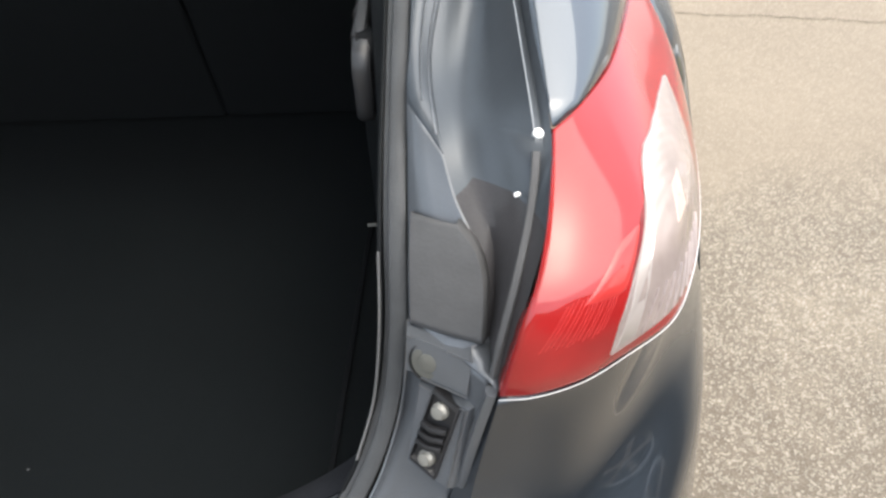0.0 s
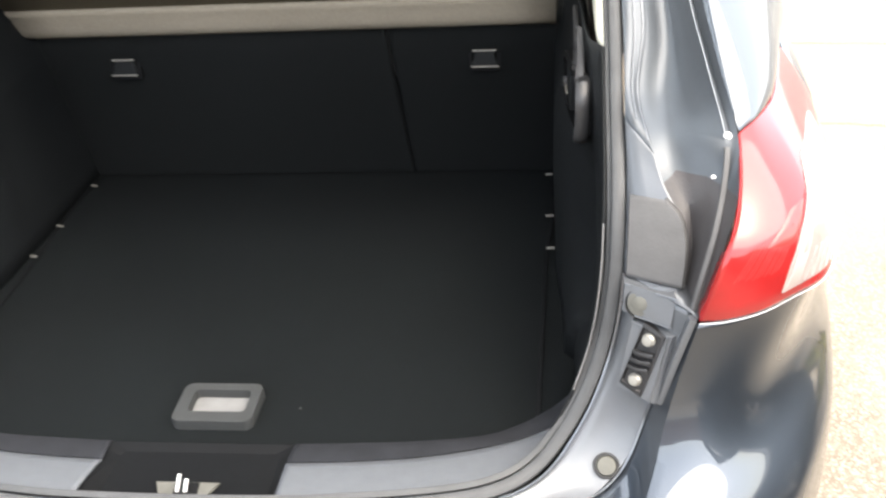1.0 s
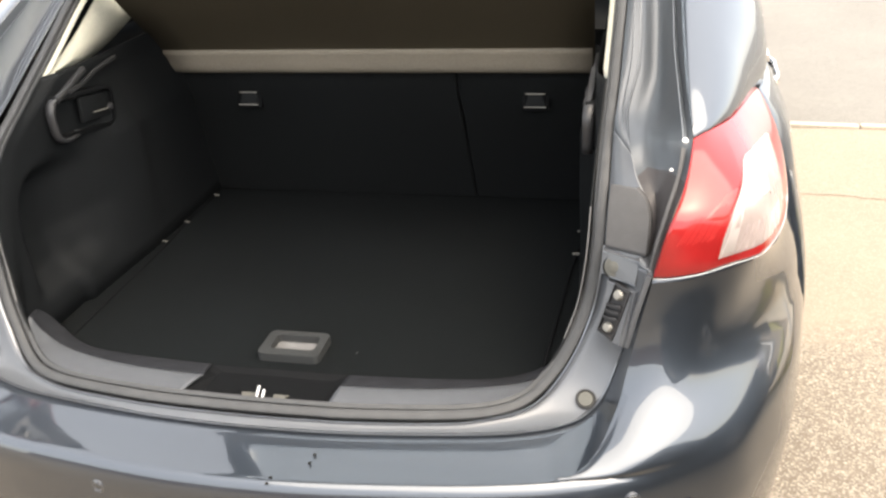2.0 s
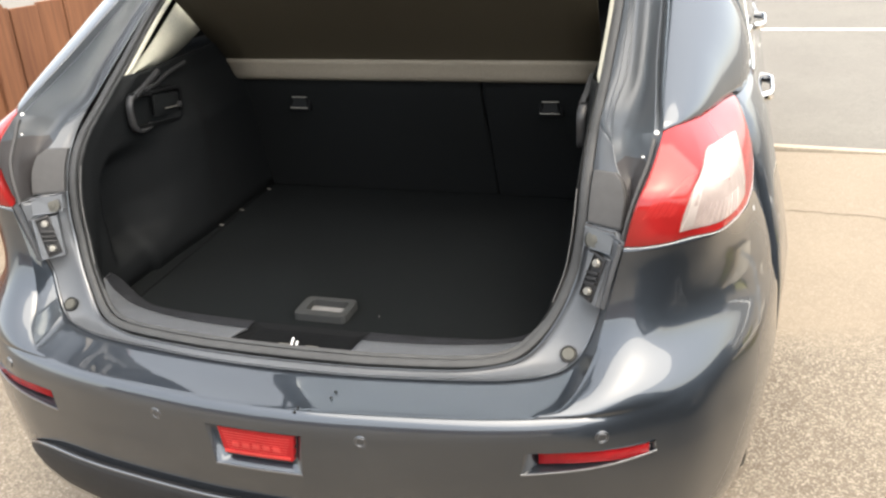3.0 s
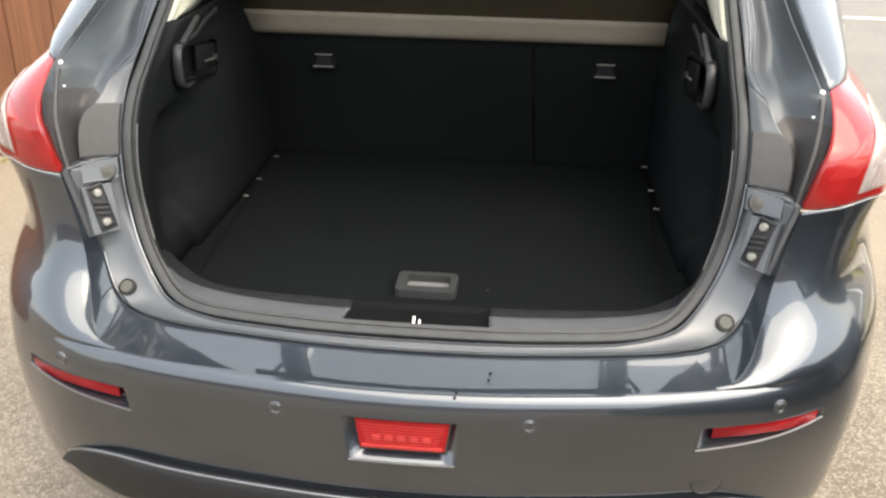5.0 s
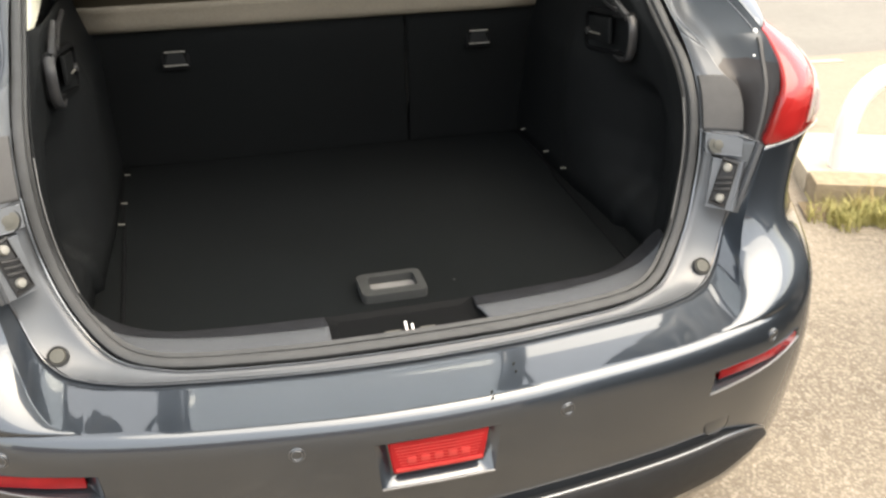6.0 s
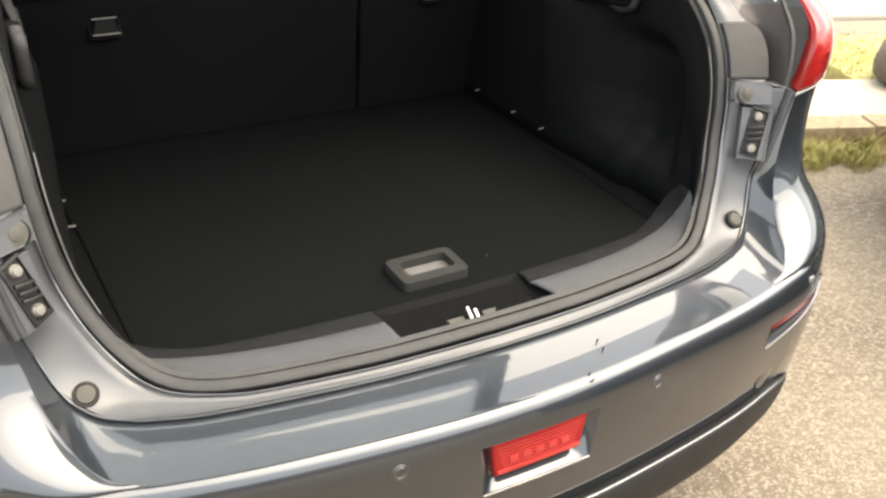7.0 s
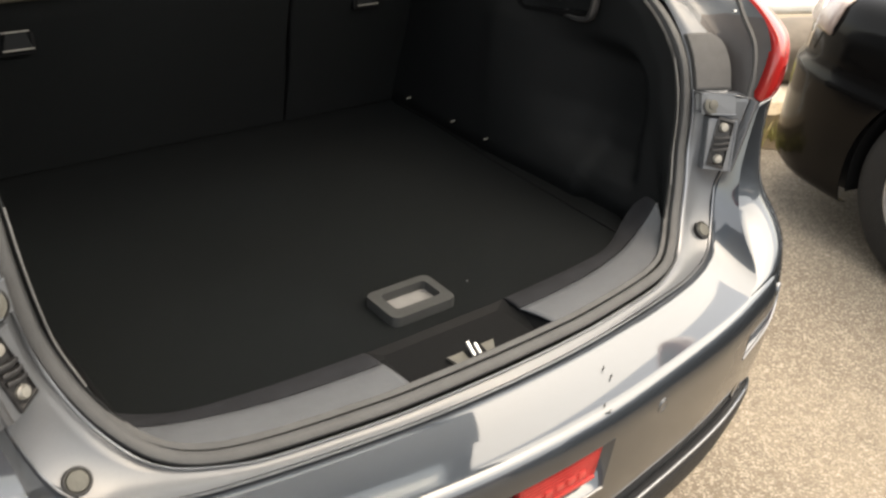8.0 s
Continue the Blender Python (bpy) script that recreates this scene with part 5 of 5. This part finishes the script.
    b = spline([sp(0.552, 0.53, 1.136), sp(0.553, 0.665, 1.129), sp(0.556, 0.84, 1.160), sp(0.556, 1.05, 1.24), sp(0.55, 1.2, 1.38)], 24)
    skin(bm, [a, [p.lerp(q, 0.5) + Vector((-s * 0.01, 0, 0)) for p, q in zip(a, b)], b], s > 0)
    part("pillar_trim", bm, BEIGE, car, "pale beige rear pillar lining", solid=0.004)
    edge_ = [p for p in spline(OPEN[12:16], 40) if p.z > 1.135]
    bm = bmesh.new()
    skin(bm, [[sp(p.x - 0.018 - w * min(1.0, (p.z - 1.133) / 0.02), p.y + 0.012 + w * 0.6, p.z - 0.006) for p in edge_] for w in (0.0, 0.007, 0.014)], s > 0)
    part("pillar_edge", bm, BEIGE, car, "pale rolled edge of the pillar lining", solid=0.003, face=(0, -1, 0))
    # luggage hooks on the floor's edge
    for y in ((0.722, 0.832, 0.997) if s < 0 else (0.700, 0.810, 0.970)):
        bm = bmesh.new()
        box(bm, -0.007, -0.0015, 0.0, 0.007, 0.0015, 0.004, 0.0005, Matrix.Translation(sp(0.478, y, 0.692 if s < 0 else 0.720)) @ pose(0, 0, 0, 0, 0, 8 * s))
        part("luggage_clip", bm, METAL, boot_floor if s < 0 else trim, "small bright metal clip")

    # near-black tube laid on the carpet paints the shade of the panel gap
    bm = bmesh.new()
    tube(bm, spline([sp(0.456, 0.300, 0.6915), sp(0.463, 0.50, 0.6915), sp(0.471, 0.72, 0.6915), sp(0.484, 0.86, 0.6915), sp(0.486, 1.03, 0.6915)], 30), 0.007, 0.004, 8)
    part("floor_gap_shade", bm, PIT, boot_floor, "near-black strip for the shaded gap along the boot floor")

# rear seat backs
for x0, x1, nm in ((-0.535, 0.186, 0), (0.192, 0.535, 1)):
    bm = bmesh.new()
    sb = []
    for z, y in ((0.66, 1.060), (0.70, 1.048), (0.80, 1.022), (0.90, 0.999), (0.98, 0.982), (1.03, 0.978), (1.05, 0.99), (1.055, 1.02), (1.05, 1.12)):
        sh = 0.006 if z < 1.0 else 0.016
        tilt = 0.012 * (z - 0.9) / 0.2
        sb.append([Vector((x, y + (0.006 if x in (x0, x1) else 0), z)) for x in [x0 - tilt] + [x0 + sh - tilt] + [x0 + (x1 - x0) * f for f in (0.25, 0.5, 0.75)] + [x1 - sh - tilt, x1 - tilt]])
    skin(bm, sb)
    seat = part("seat_back", bm, SEATBACK, car, "black felt-backed folding rear seat", solid=0.05, angle=50)
    bm = bmesh.new()
    lx = -0.334 if nm == 0 else 0.360
    lm = Matrix.Translation((lx, 0.984, 0.962)) @ pose(0, 0, 0, 90, 0, 0) @ pose(0, 0, 0, -12)
    o, i_ = rr_outline(-0.030, -0.026, 0.030, 0.040, 0.006), rr_outline(-0.024, -0.020, 0.024, 0.034, 0.004)
    skin(bm, [[lm @ Vector((x, y, -0.012)) for x, y in o], [lm @ Vector((x, y, 0.001)) for x, y in o], [lm @ Vector((x, y, 0.002)) for x, y in i_], [lm @ Vector((x, y, -0.008)) for x, y in i_]], False, True)
    bm.faces.new([bm.verts.new(lm @ Vector((x, y, -0.008))) for x, y in i_])
    anchor = part("child_seat_anchor", bm, PIT, seat, "black plastic anchor housing", weld=0.0003)
    bm = bmesh.new()
    tube(bm, [lm @ Vector((-0.022, 0.012, 0.008)), lm @ Vector((0.022, 0.012, 0.008))], 0.003, 0.003, 8)
    part("anchor_bar", bm, METAL, anchor, "bright steel bar")
    bm = bmesh.new()
    extrude_outline(bm, [(-0.025, -0.018), (0.025, -0.018), (0.017, 0.012), (-0.017, 0.012)], lm @ Matrix.Translation((0, 0, 0.0065)), 0.008, 0.002)
    part("anchor_plate", bm, TRIM, anchor, "charcoal trapezoid anchor cover", smooth=False)
    bm = bmesh.new()
    tube(bm, [lm @ Vector((-0.025, -0.017, 0.010)), lm @ Vector((0.025, -0.017, 0.010))], 0.003, 0.003, 8)
    part("anchor_bar", bm, METAL, anchor, "bright steel bar")

# parcel shelf, lifted by the tailgate
bm = bmesh.new()
ps = []
for y, z in ((0.965, 1.045), (0.950, 1.065), (0.940, 1.084), (0.92, 1.110), (0.88, 1.152), (0.82, 1.214), (0.76, 1.276), (0.71, 1.326), (0.705, 1.331)):
    f = max(0, (z - 1.03) / 0.55)
    ps.append([Vector((x, y, z)) for x in np.linspace(-0.515 - 0.03 * f, 0.49 + 0.03 * f, 12)])
skin(bm, ps)
shelf = part("parcel_shelf", bm, SHELF, car, "brown felt parcel shelf lifted on edge, darkened for shade", solid=0.010, angle=60, face=(0, -1, -1))
# lit copy of the shelf felt on the lip
bm = bmesh.new()
skin(bm, [[Vector((x, y, z)) for x in np.linspace(-0.514, 0.489, 12)] for y, z in ((0.975, 1.027), (0.962, 1.028), (0.951, 1.034), (0.945, 1.045), (0.941, 1.060), (0.937, 1.074), (0.931, 1.085), (0.935, 1.09))])
part("shelf_lip", bm, LIP, shelf, "beige front lip of the same felt, paled for light", solid=0.006, face=(0, -1, 0), angle=70)
# headlining and cabin floor close the inside
bm = bmesh.new()
both(bm, [[Vector((0.57 * i / 8, y, z - 0.04 * (i / 8) ** 2)) for i in range(9)] for y, z in ((1.22, 1.462), (1.6, 1.485), (2.2, 1.46))], True)
part("headlining", bm, BEIGE, car, solid=0.004, weld=0.0005, label="beige headlining")
bm = bmesh.new()
box(bm, -0.6, 1.06, 0.33, 0.6, 2.6, 0.75, 0.03)
part("rear_bench", bm, TRIM, car, smooth=False)
bm = bmesh.new()
box(bm, -0.62, 0.2, 0.55, 0.62, 1.06, 0.60, 0.01)
part("boot_well", bm, BLACK, car, smooth=False)
for s in (1, -1):
    bm = bmesh.new()
    box(bm, min(s * 0.585, s * 0.60), 0.335, 0.58, max(s * 0.585, s * 0.60), 1.08, 0.93, 0.002)
    part("well_side", bm, BLACK, car, smooth=False)

# ---- fence ----
fence = tagged(new("fence"), "orange-brown stained timber fence of upright boards", "fence")
F0, F1 = Vector((-2.95, 0.4, 0)), Vector((-1.65, 5.0, 0))
L = (F1 - F0).length
fd = (F1 - F0).normalized()
fa = math.degrees(math.atan2(fd.y, fd.x))
for k in range(int(L / 0.145)):
    p = F0 + fd * (k * 0.145)
    h = 0.995 + 0.006 * math.sin(k * 2.1)
    bm = bmesh.new()
    w = 0.0715
    out = [(-w, 0.0), (w, 0.0), (w, h - 0.004), (w * 0.9, h), (-w * 0.9, h + 0.003), (-w, h - 0.002)]
    m = Matrix.Translation(p) @ pose(0, 0, 0, 0, 0, fa) @ pose(0, (0.012 if k % 2 else 0.004), 0.01, 90, 0, 0.4 * math.sin(k * 1.7))
    extrude_outline(bm, out, m, 0.016, 0.003)
    part("board", bm, FENCE, fence, smooth=False)
for at in (0.06, 1.87, 3.68):
    bm = bmesh.new()
    w = 0.05
    out = [(-w, 0.0), (w, 0.0)] + [(w * math.cos(radians(a)), 1.005 + 0.045 * math.sin(radians(a))) for a in range(0, 181, 15)]
    extrude_outline(bm, out, Matrix.Translation(F0 + fd * at) @ pose(0, 0, 0, 0, 0, fa) @ pose(0, -0.020, 0, 90), 0.07, 0.006)
    part("post", bm, FENCE, fence, "round-topped timber post", smooth=False)
for z in (0.25, 0.78):
    bm = bmesh.new()
    box(bm, 0, 0.02, z, L, 0.07, z + 0.07, 0.004, Matrix.Translation(F0) @ pose(0, 0, 0, 0, 0, fa))
    part("rail", bm, FENCE, fence, smooth=False)

# ---- verge, kerb, barrier ----
def kerb_run(name, a, b, w, h, mat, label, cat, n=6):
    a, b = Vector(a), Vector(b)
    d = (b - a)
    ang = math.degrees(math.atan2(d.y, d.x))
    root = tagged(new(name), label, cat, "", "structure")
    for k in range(n):
        bm = bmesh.new()
        box(bm, 0.003, 0, -0.03, d.length / n - 0.003, w, h, 0.010, Matrix.Translation(a + d * (k / n)) @ pose(0, 0, 0.004 * math.sin(k * 1.9), 0, 0, ang + 0.3 * math.sin(k * 3.0)))
        part("kerb_stone", bm, mat, root)
    return root


kerb_run("kerb", (0.7, 3.70, 0), (3.4, 3.46, 0), 0.055, 0.012, CONCRETE, "worn flush concrete kerb", "kerb", 3)
KX = 0.02
V0, V1 = Vector((1.98, 1.70, 0)), Vector((5.6, 0.26, 0))
vd = (V1 - V0).normalized()
vn = Vector((-vd.y, vd.x, 0))
kerb_run("verge_kerb", V0 - vd * KX, V1, 0.14, 0.10, KERB, "weathered concrete kerb along the verge", "kerb", 5)
bm = bmesh.new()
vang = math.degrees(math.atan2(vd.y, vd.x))
box(bm, -KX, 0.14, -0.02, 3.9, 0.62, 0.092, 0.01, Matrix.Translation(V0) @ pose(0, 0, 0, 0, 0, vang))
tagged(part("verge_paving", bm, PALE), "pale sandy concrete strip behind the kerb", "pavement", "", "structure")
bm = bmesh.new()
box(bm, 1.0, 0.62, -0.02, 3.9, 1.35, 0.09, 0.01, Matrix.Translation(V0) @ pose(0, 0, 0, 0, 0, vang))
tagged(part("verge", bm, GREEN), "short sunlit grass verge", "grass", "", "structure")


def tufts(name, spots, label, cat, h0, h1, mat):
    """Many thin bent blades in clumps."""
    verts, faces = [], []
    for c, r, n in spots:
        for k in range(n):
            a, q = random.uniform(0, 6.28), r * math.sqrt(random.random())
            p = Vector(c) + Vector((math.cos(a) * q, math.sin(a) * q, 0))
            h, w, b = random.uniform(h0, h1), random.uniform(0.0012, 0.0035), random.uniform(0, 6.28)
            lean = Vector((math.cos(b), math.sin(b), 0)) * h * random.uniform(0.2, 0.9)
            side = Vector((-math.sin(b), math.cos(b), 0)) * w
            i = len(verts)
            verts += [p - side, p + side, p + lean * 0.4 + Vector((0, 0, h * 0.65)) + side * 0.7, p + lean * 0.4 + Vector((0, 0, h * 0.65)) - side * 0.7, p + lean + Vector((0, 0, h))]
            faces += [(i, i + 1, i + 2, i + 3), (i + 3, i + 2, i + 4)]
    me = bpy.data.meshes.new(name)
    me.from_pydata(verts, [], faces)
    me.materials.append(mat)
    return tagged(new(name, me), label, cat, "", "stuff")


spots = []
for k in range(60):
    p = V0 + vd * random.uniform(-KX, 2.2) - vn * random.uniform(0.0, 0.16)
    spots.append((p, random.uniform(0.03, 0.09), random.randint(45, 130)))
for k in range(16):
    spots.append((V0 + vd * random.uniform(0.05, 0.7) - vn * random.uniform(0.02, 0.2), 0.05, 60))
for k in range(60):
    spots.append((V0 + vd * random.uniform(0.0, 1.4) + vn * random.uniform(-0.10, 0.05), random.uniform(0.01, 0.03), random.randint(4, 12)))
tufts("weeds", spots, "yellow-green weeds growing along the kerb", "weeds", 0.02, 0.085, GREEN)
tall = [(V0 + vd * random.uniform(0.05, 1.6) - vn * random.uniform(0.0, 0.12), 0.04, random.randint(3, 9)) for k in range(30)]
tufts("dry_stalks", tall, "straw-coloured dry stalks along the kerb", "weeds", 0.08, 0.17, STRAW)
bm = bmesh.new()
rim_a, rim_b = [], []
for k in range(61):
    f = -KX - 0.05 + 2.8 * k / 60
    rim_a.append(V0 + vd * f - vn * (0.13 + 0.10 * noise.noise(Vector((f * 5, 2.0, 0))) + 0.05 * noise.noise(Vector((f * 17, 5.0, 0)))) + Vector((0, 0, 0.003)))
    rim_b.append(V0 + vd * f + vn * 0.02 + Vector((0, 0, 0.018 + 0.012 * noise.noise(Vector((f * 9, 1.0, 3.0))))))
skin(bm, [rim_a, [a.lerp(b, 0.5) + Vector((0, 0, 0.006)) for a, b in zip(rim_a, rim_b)], rim_b])
tagged(part("soil", bm, SOIL), "crumbling brown soil at the foot of the kerb", "soil", "", "stuff")
spots = [(V0 + vd * random.uniform(0.95, 3.6) + vn * random.uniform(0.64, 1.33) + Vector((0, 0, 0.085)), 0.12, 60) for k in range(130)]
tufts("verge_grass", spots, "short green and straw-coloured grass", "grass", 0.01, 0.03, GREEN)
spots = [(F0 + fd * random.uniform(0.9, 3.2) + Vector((0.06, 0, 0)), 0.03, random.randint(5, 18)) for k in range(8)]
spots += [(Vector((-2.40 + random.uniform(-0.07, 0.05), 2.28 + random.uniform(-0.03, 0.05), 0)), 0.03, 70) for k in range(6)]
tufts("fence_weeds", spots, "small weeds at the foot of the fence", "weeds", 0.015, 0.05, GREEN)

# white tubular hoop barrier
hoop = thing("hoop_barrier", "white-painted tubular steel hoop barrier on the verge", "barrier")
bm = bmesh.new()
P0 = Vector((2.17, 1.85, 0.0))
run = [P0, P0 + Vector((0, 0, 0.30)), P0 + vd * 0.03 + Vector((0, 0, 0.40)), P0 + vd * 0.10 + Vector((0, 0, 0.475)), P0 + vd * 0.20 + Vector((0, 0, 0.51)), P0 + vd * 0.35 + Vector((0, 0, 0.52)), P0 + vd * 1.6 + Vector((0, 0, 0.52)), P0 + vd * 2.2 + Vector((0, 0, 0.52)), P0 + vd * 2.36 + Vector((0, 0, 0.48)), P0 + vd * 2.42 + Vector((0, 0, 0.38)), P0 + vd * 2.42]
tube(bm, spline(run, 60), 0.075, 0.075, 14, (0.37, 0.93, 0.02))
part("hoop", bm, WHITE, hoop, "white painted tube")

# grey boulder behind the kerb
bm = bmesh.new()
bmesh.ops.create_icosphere(bm, subdivisions=3, radius=1.0)
for v in bm.verts:
    c = v.co.copy()
    v.co = Vector((c.x * 0.42, c.y * 0.24, max(-0.05, math.copysign(abs(c.z) ** 0.7, c.z) * 0.16 + 0.10))) * (1 + 0.06 * noise.noise(c * 1.7))
st = part("boulder", bm, STONE)
st.matrix_world = Matrix.Translation(V0 + vd * 1.45 + vn * 0.55 + Vector((0, 0, 0.10))) @ pose(0, 0, 0, 0, 0, vang + 8)
tagged(st, "low smooth dark grey boulder on the verge", "boulder")

# ---- black car parked alongside ----
sedan = thing("parked_car", "glossy black car parked nose-in beside the kerb", "car")
sedan.matrix_world = pose(2.10, 1.02, 0, 0, 0, -9)


def plan_of(ins):
    """Outline of the black car's body, from the left flank round the nose to the right flank."""
    return [(0.03 + ins * 0.5, -4.1), (0.0 + ins * 0.5, -3.0), (ins * 0.5, -1.2), (ins * 0.5, -0.75), (0.012 + ins * 0.6, -0.40), (0.05 + ins * 0.9, -0.12), (0.16 + ins, 0.06 - ins), (0.42 + ins * 0.5, 0.20 - ins), (0.87, 0.27 - ins), (1.32 - ins * 0.5, 0.20 - ins), (1.58 - ins, 0.06 - ins), (1.69 - ins * 0.9, -0.12), (1.74 - ins * 0.5, -0.75), (1.74 - ins * 0.5, -4.1)]


bm = bmesh.new()
cs = []
for z, ins in ((0.175, 0.06), (0.18, 0.02), (0.20, 0.006), (0.25, 0.0), (0.32, 0.0), (0.42, 0.0), (0.52, 0.0), (0.545, 0.004), (0.56, 0.014), (0.60, 0.016), (0.66, 0.020), (0.72, 0.030), (0.77, 0.055), (0.80, 0.10), (0.82, 0.18), (0.83, 0.30)):
    cs.append(spline([(x, y, z) for x, y in plan_of(ins)], 150))
skin(bm, cs)
sbody = part("body", bm, BLACKPAINT, sedan, "glossy black bodywork", solid=0.003, angle=60, face=(0, 0, 1))
arch = []
for yc in (-0.70, -3.42):
    b = bmesh.new()
    disc(b, frame_at((-0.3, yc, 0.30), (1, 0, 0)), [(0.36, 0.0), (0.36, 0.62)], 40)
    bmesh.ops.recalc_face_normals(b, faces=b.faces)
    me = bpy.data.meshes.new("cutter")
    b.to_mesh(me)
    b.free()
    arch.append(new("cutter", me))
for c in arch:
    c.matrix_world = sedan.matrix_world.copy()
bpy.context.view_layer.update()
carve(sbody, arch)
bm = bmesh.new()
both_rows = [[Vector((0.87 + (x - 0.87) * k, y, z)) for x, y in plan_of(0.30)] for k, z in ((1.0, 0.83), (0.7, 0.865), (0.3, 0.88), (0.02, 0.882))]
skin(bm, both_rows)
part("bonnet", bm, BLACKPAINT, sedan, "black bonnet", solid=0.003, face=(0, 0, 1))
bm = bmesh.new()
skin(bm, [[Vector((x, y, z)) for x in np.linspace(0.87 - w, 0.87 + w, 9)] for y, z, w in ((-1.25, 0.86, 0.82), (-1.95, 1.36, 0.62), (-2.1, 1.42, 0.60), (-3.2, 1.42, 0.60), (-3.4, 1.36, 0.62), (-4.0, 0.95, 0.78), (-4.15, 0.85, 0.72), (-4.2, 0.3, 0.70))])
part("glasshouse", bm, GLASS, sedan, "dark glass and roof", solid=0.004, face=(0, 0, 1))
for s, x0 in ((-1, 0.03), (1, 1.71)):
    bm = bmesh.new()
    skin(bm, [[Vector((x0 - s * a, y, z)) for y, z, a in r] for r in (((-1.3, 0.82, 0.02), (-2.5, 0.86, 0.02), (-4.0, 0.90, 0.03)), ((-1.9, 1.33, 0.24), (-2.6, 1.40, 0.25), (-3.4, 1.34, 0.24)))])
    part("side_glass", bm, GLASS, sedan, solid=0.004)
    bm = bmesh.new()
    def wing(ins, z, push):
        run_ = [p for p in spline([(x, y, z) for x, y in plan_of(ins)], 300) if 0.06 < p.x < 0.44 and p.y > -0.16]
        return [Vector((0.87 + s * (0.87 - p.x + push), p.y + push, z)) for p in even(run_, 18)]
    skin(bm, [wing(0.021, 0.672, 0.004), wing(0.024, 0.690, 0.014), wing(0.034, 0.730, 0.016), wing(0.060, 0.772, 0.014), wing(0.090, 0.797, 0.006)])
    part("headlamp", bm, CLEAR, sedan, "clear swept-back headlamp", solid=0.02, face=(s, 1, 0))
    bm = bmesh.new()
    tube(bm, spline([(0.87 + s * 0.60, 0.110, 0.37), (0.87 + s * 0.70, 0.048, 0.385), (0.87 + s * 0.765, -0.03, 0.40)], 10), 0.007, 0.010, 8)
    part("fog_trim", bm, CHROME, sedan, "bright fog lamp trim")
    bm = bmesh.new()
    tube(bm, spline([(0.87 + s * 0.55, 0.130, 0.485), (0.87 + s * 0.69, 0.056, 0.495), (0.87 + s * 0.762, -0.025, 0.505)], 10), 0.007, 0.016, 8)
    part("grille_bar", bm, CHROME, sedan, "chrome grille bar")
    # chrome strip added in place of the light reflected along the nose edge
    bm = bmesh.new()
    tube(bm, spline([(0.87 + s * 0.765, -0.02, 0.60), (0.87 + s * 0.775, -0.035, 0.67), (0.87 + s * 0.745, -0.03, 0.75), (0.87 + s * 0.69, -0.03, 0.82)], 12), 0.008, 0.008, 8, (1, 1, 0))
    part("nose_glint", bm, CHROME, sedan, "chrome strip added for the glint on the nose edge")
    for yw in (-0.70, -3.42):
        wheel(sedan, 0.87 + s * 0.845, yw, 0.315, 0.2, s)
for yc in (-0.70, -3.42):
    for s, x0, x1 in ((1, 0.03, 0.26), (-1, 1.71, 1.48)):
        bm = bmesh.new()
        ring_ = [(math.cos(radians(-15 + 210 * i / 40)), math.sin(radians(-15 + 210 * i / 40))) for i in range(41)]
        skin(bm, [[Vector((x, yc + r * a, 0.30 + r * b)) for a, b in ring_] for x, r in ((x0 + s * 0.03, 0.366), (x1, 0.366), (x1, 0.02))])
        part("arch_liner", bm, PIT, sedan, solid=0.004)
bm = bmesh.new()
box(bm, 0.25, -3.9, 0.20, 1.5, -0.1, 0.30, 0.02)
box(bm, 0.10, -0.335, 0.19, 1.64, -0.13, 0.66, 0.01)
box(bm, 0.05, -1.30, 0.19, 1.69, -1.07, 0.66, 0.01)
part("underbody", bm, BLACK, sedan, smooth=False)

# ---- cracks, road line and a scrap on the ground ----
def crack(pts, w, seed):
    """A ragged dark crack in the asphalt."""
    rnd = random.Random(seed)
    line = spline([(x, y, 0.0015) for x, y in pts], 60)
    a, b = [], []
    for p in line:
        h, d = w * rnd.uniform(0.25, 1.0), rnd.uniform(-0.008, 0.008)
        a.append(p + Vector((0, d - h, 0)))
        b.append(p + Vector((0, d + h, 0)))
    bm = bmesh.new()
    skin(bm, [a, b])
    part("crack", bm, CRACK, bpy.data.objects["pavement"], smooth=False)


crack([(0.95, 2.80), (1.37, 2.763), (1.66, 2.717), (2.05, 2.642), (2.6, 2.50)], 0.004, 3)
bm = bmesh.new()
skin(bm, [[Vector((x, 6.92 - 0.02 * x, -0.016)) for x in (-1, 2, 5, 9)], [Vector((x, 7.0 - 0.02 * x, -0.016)) for x in (-1, 2, 5, 9)]])
tagged(part("road_marking", bm, LINE, None, smooth=False), "faded white line across the road", "marking", "", "structure")
bm = bmesh.new()
skin(bm, [[Vector((2.012 + 0.055 * (i - 3) / 3 + 0.006 * math.sin(j * 2.1 + i), 3.026 + 0.045 * (j - 2) / 2 + 0.005 * math.sin(i * 1.7), 0.006 + 0.012 * abs(math.sin(i * 1.3 + j * 0.8)))) for i in range(7)] for j in range(5)])
tagged(part("paper_scrap", bm, WHITE, None, solid=0.001), "crumpled white paper scrap on the asphalt", "litter")
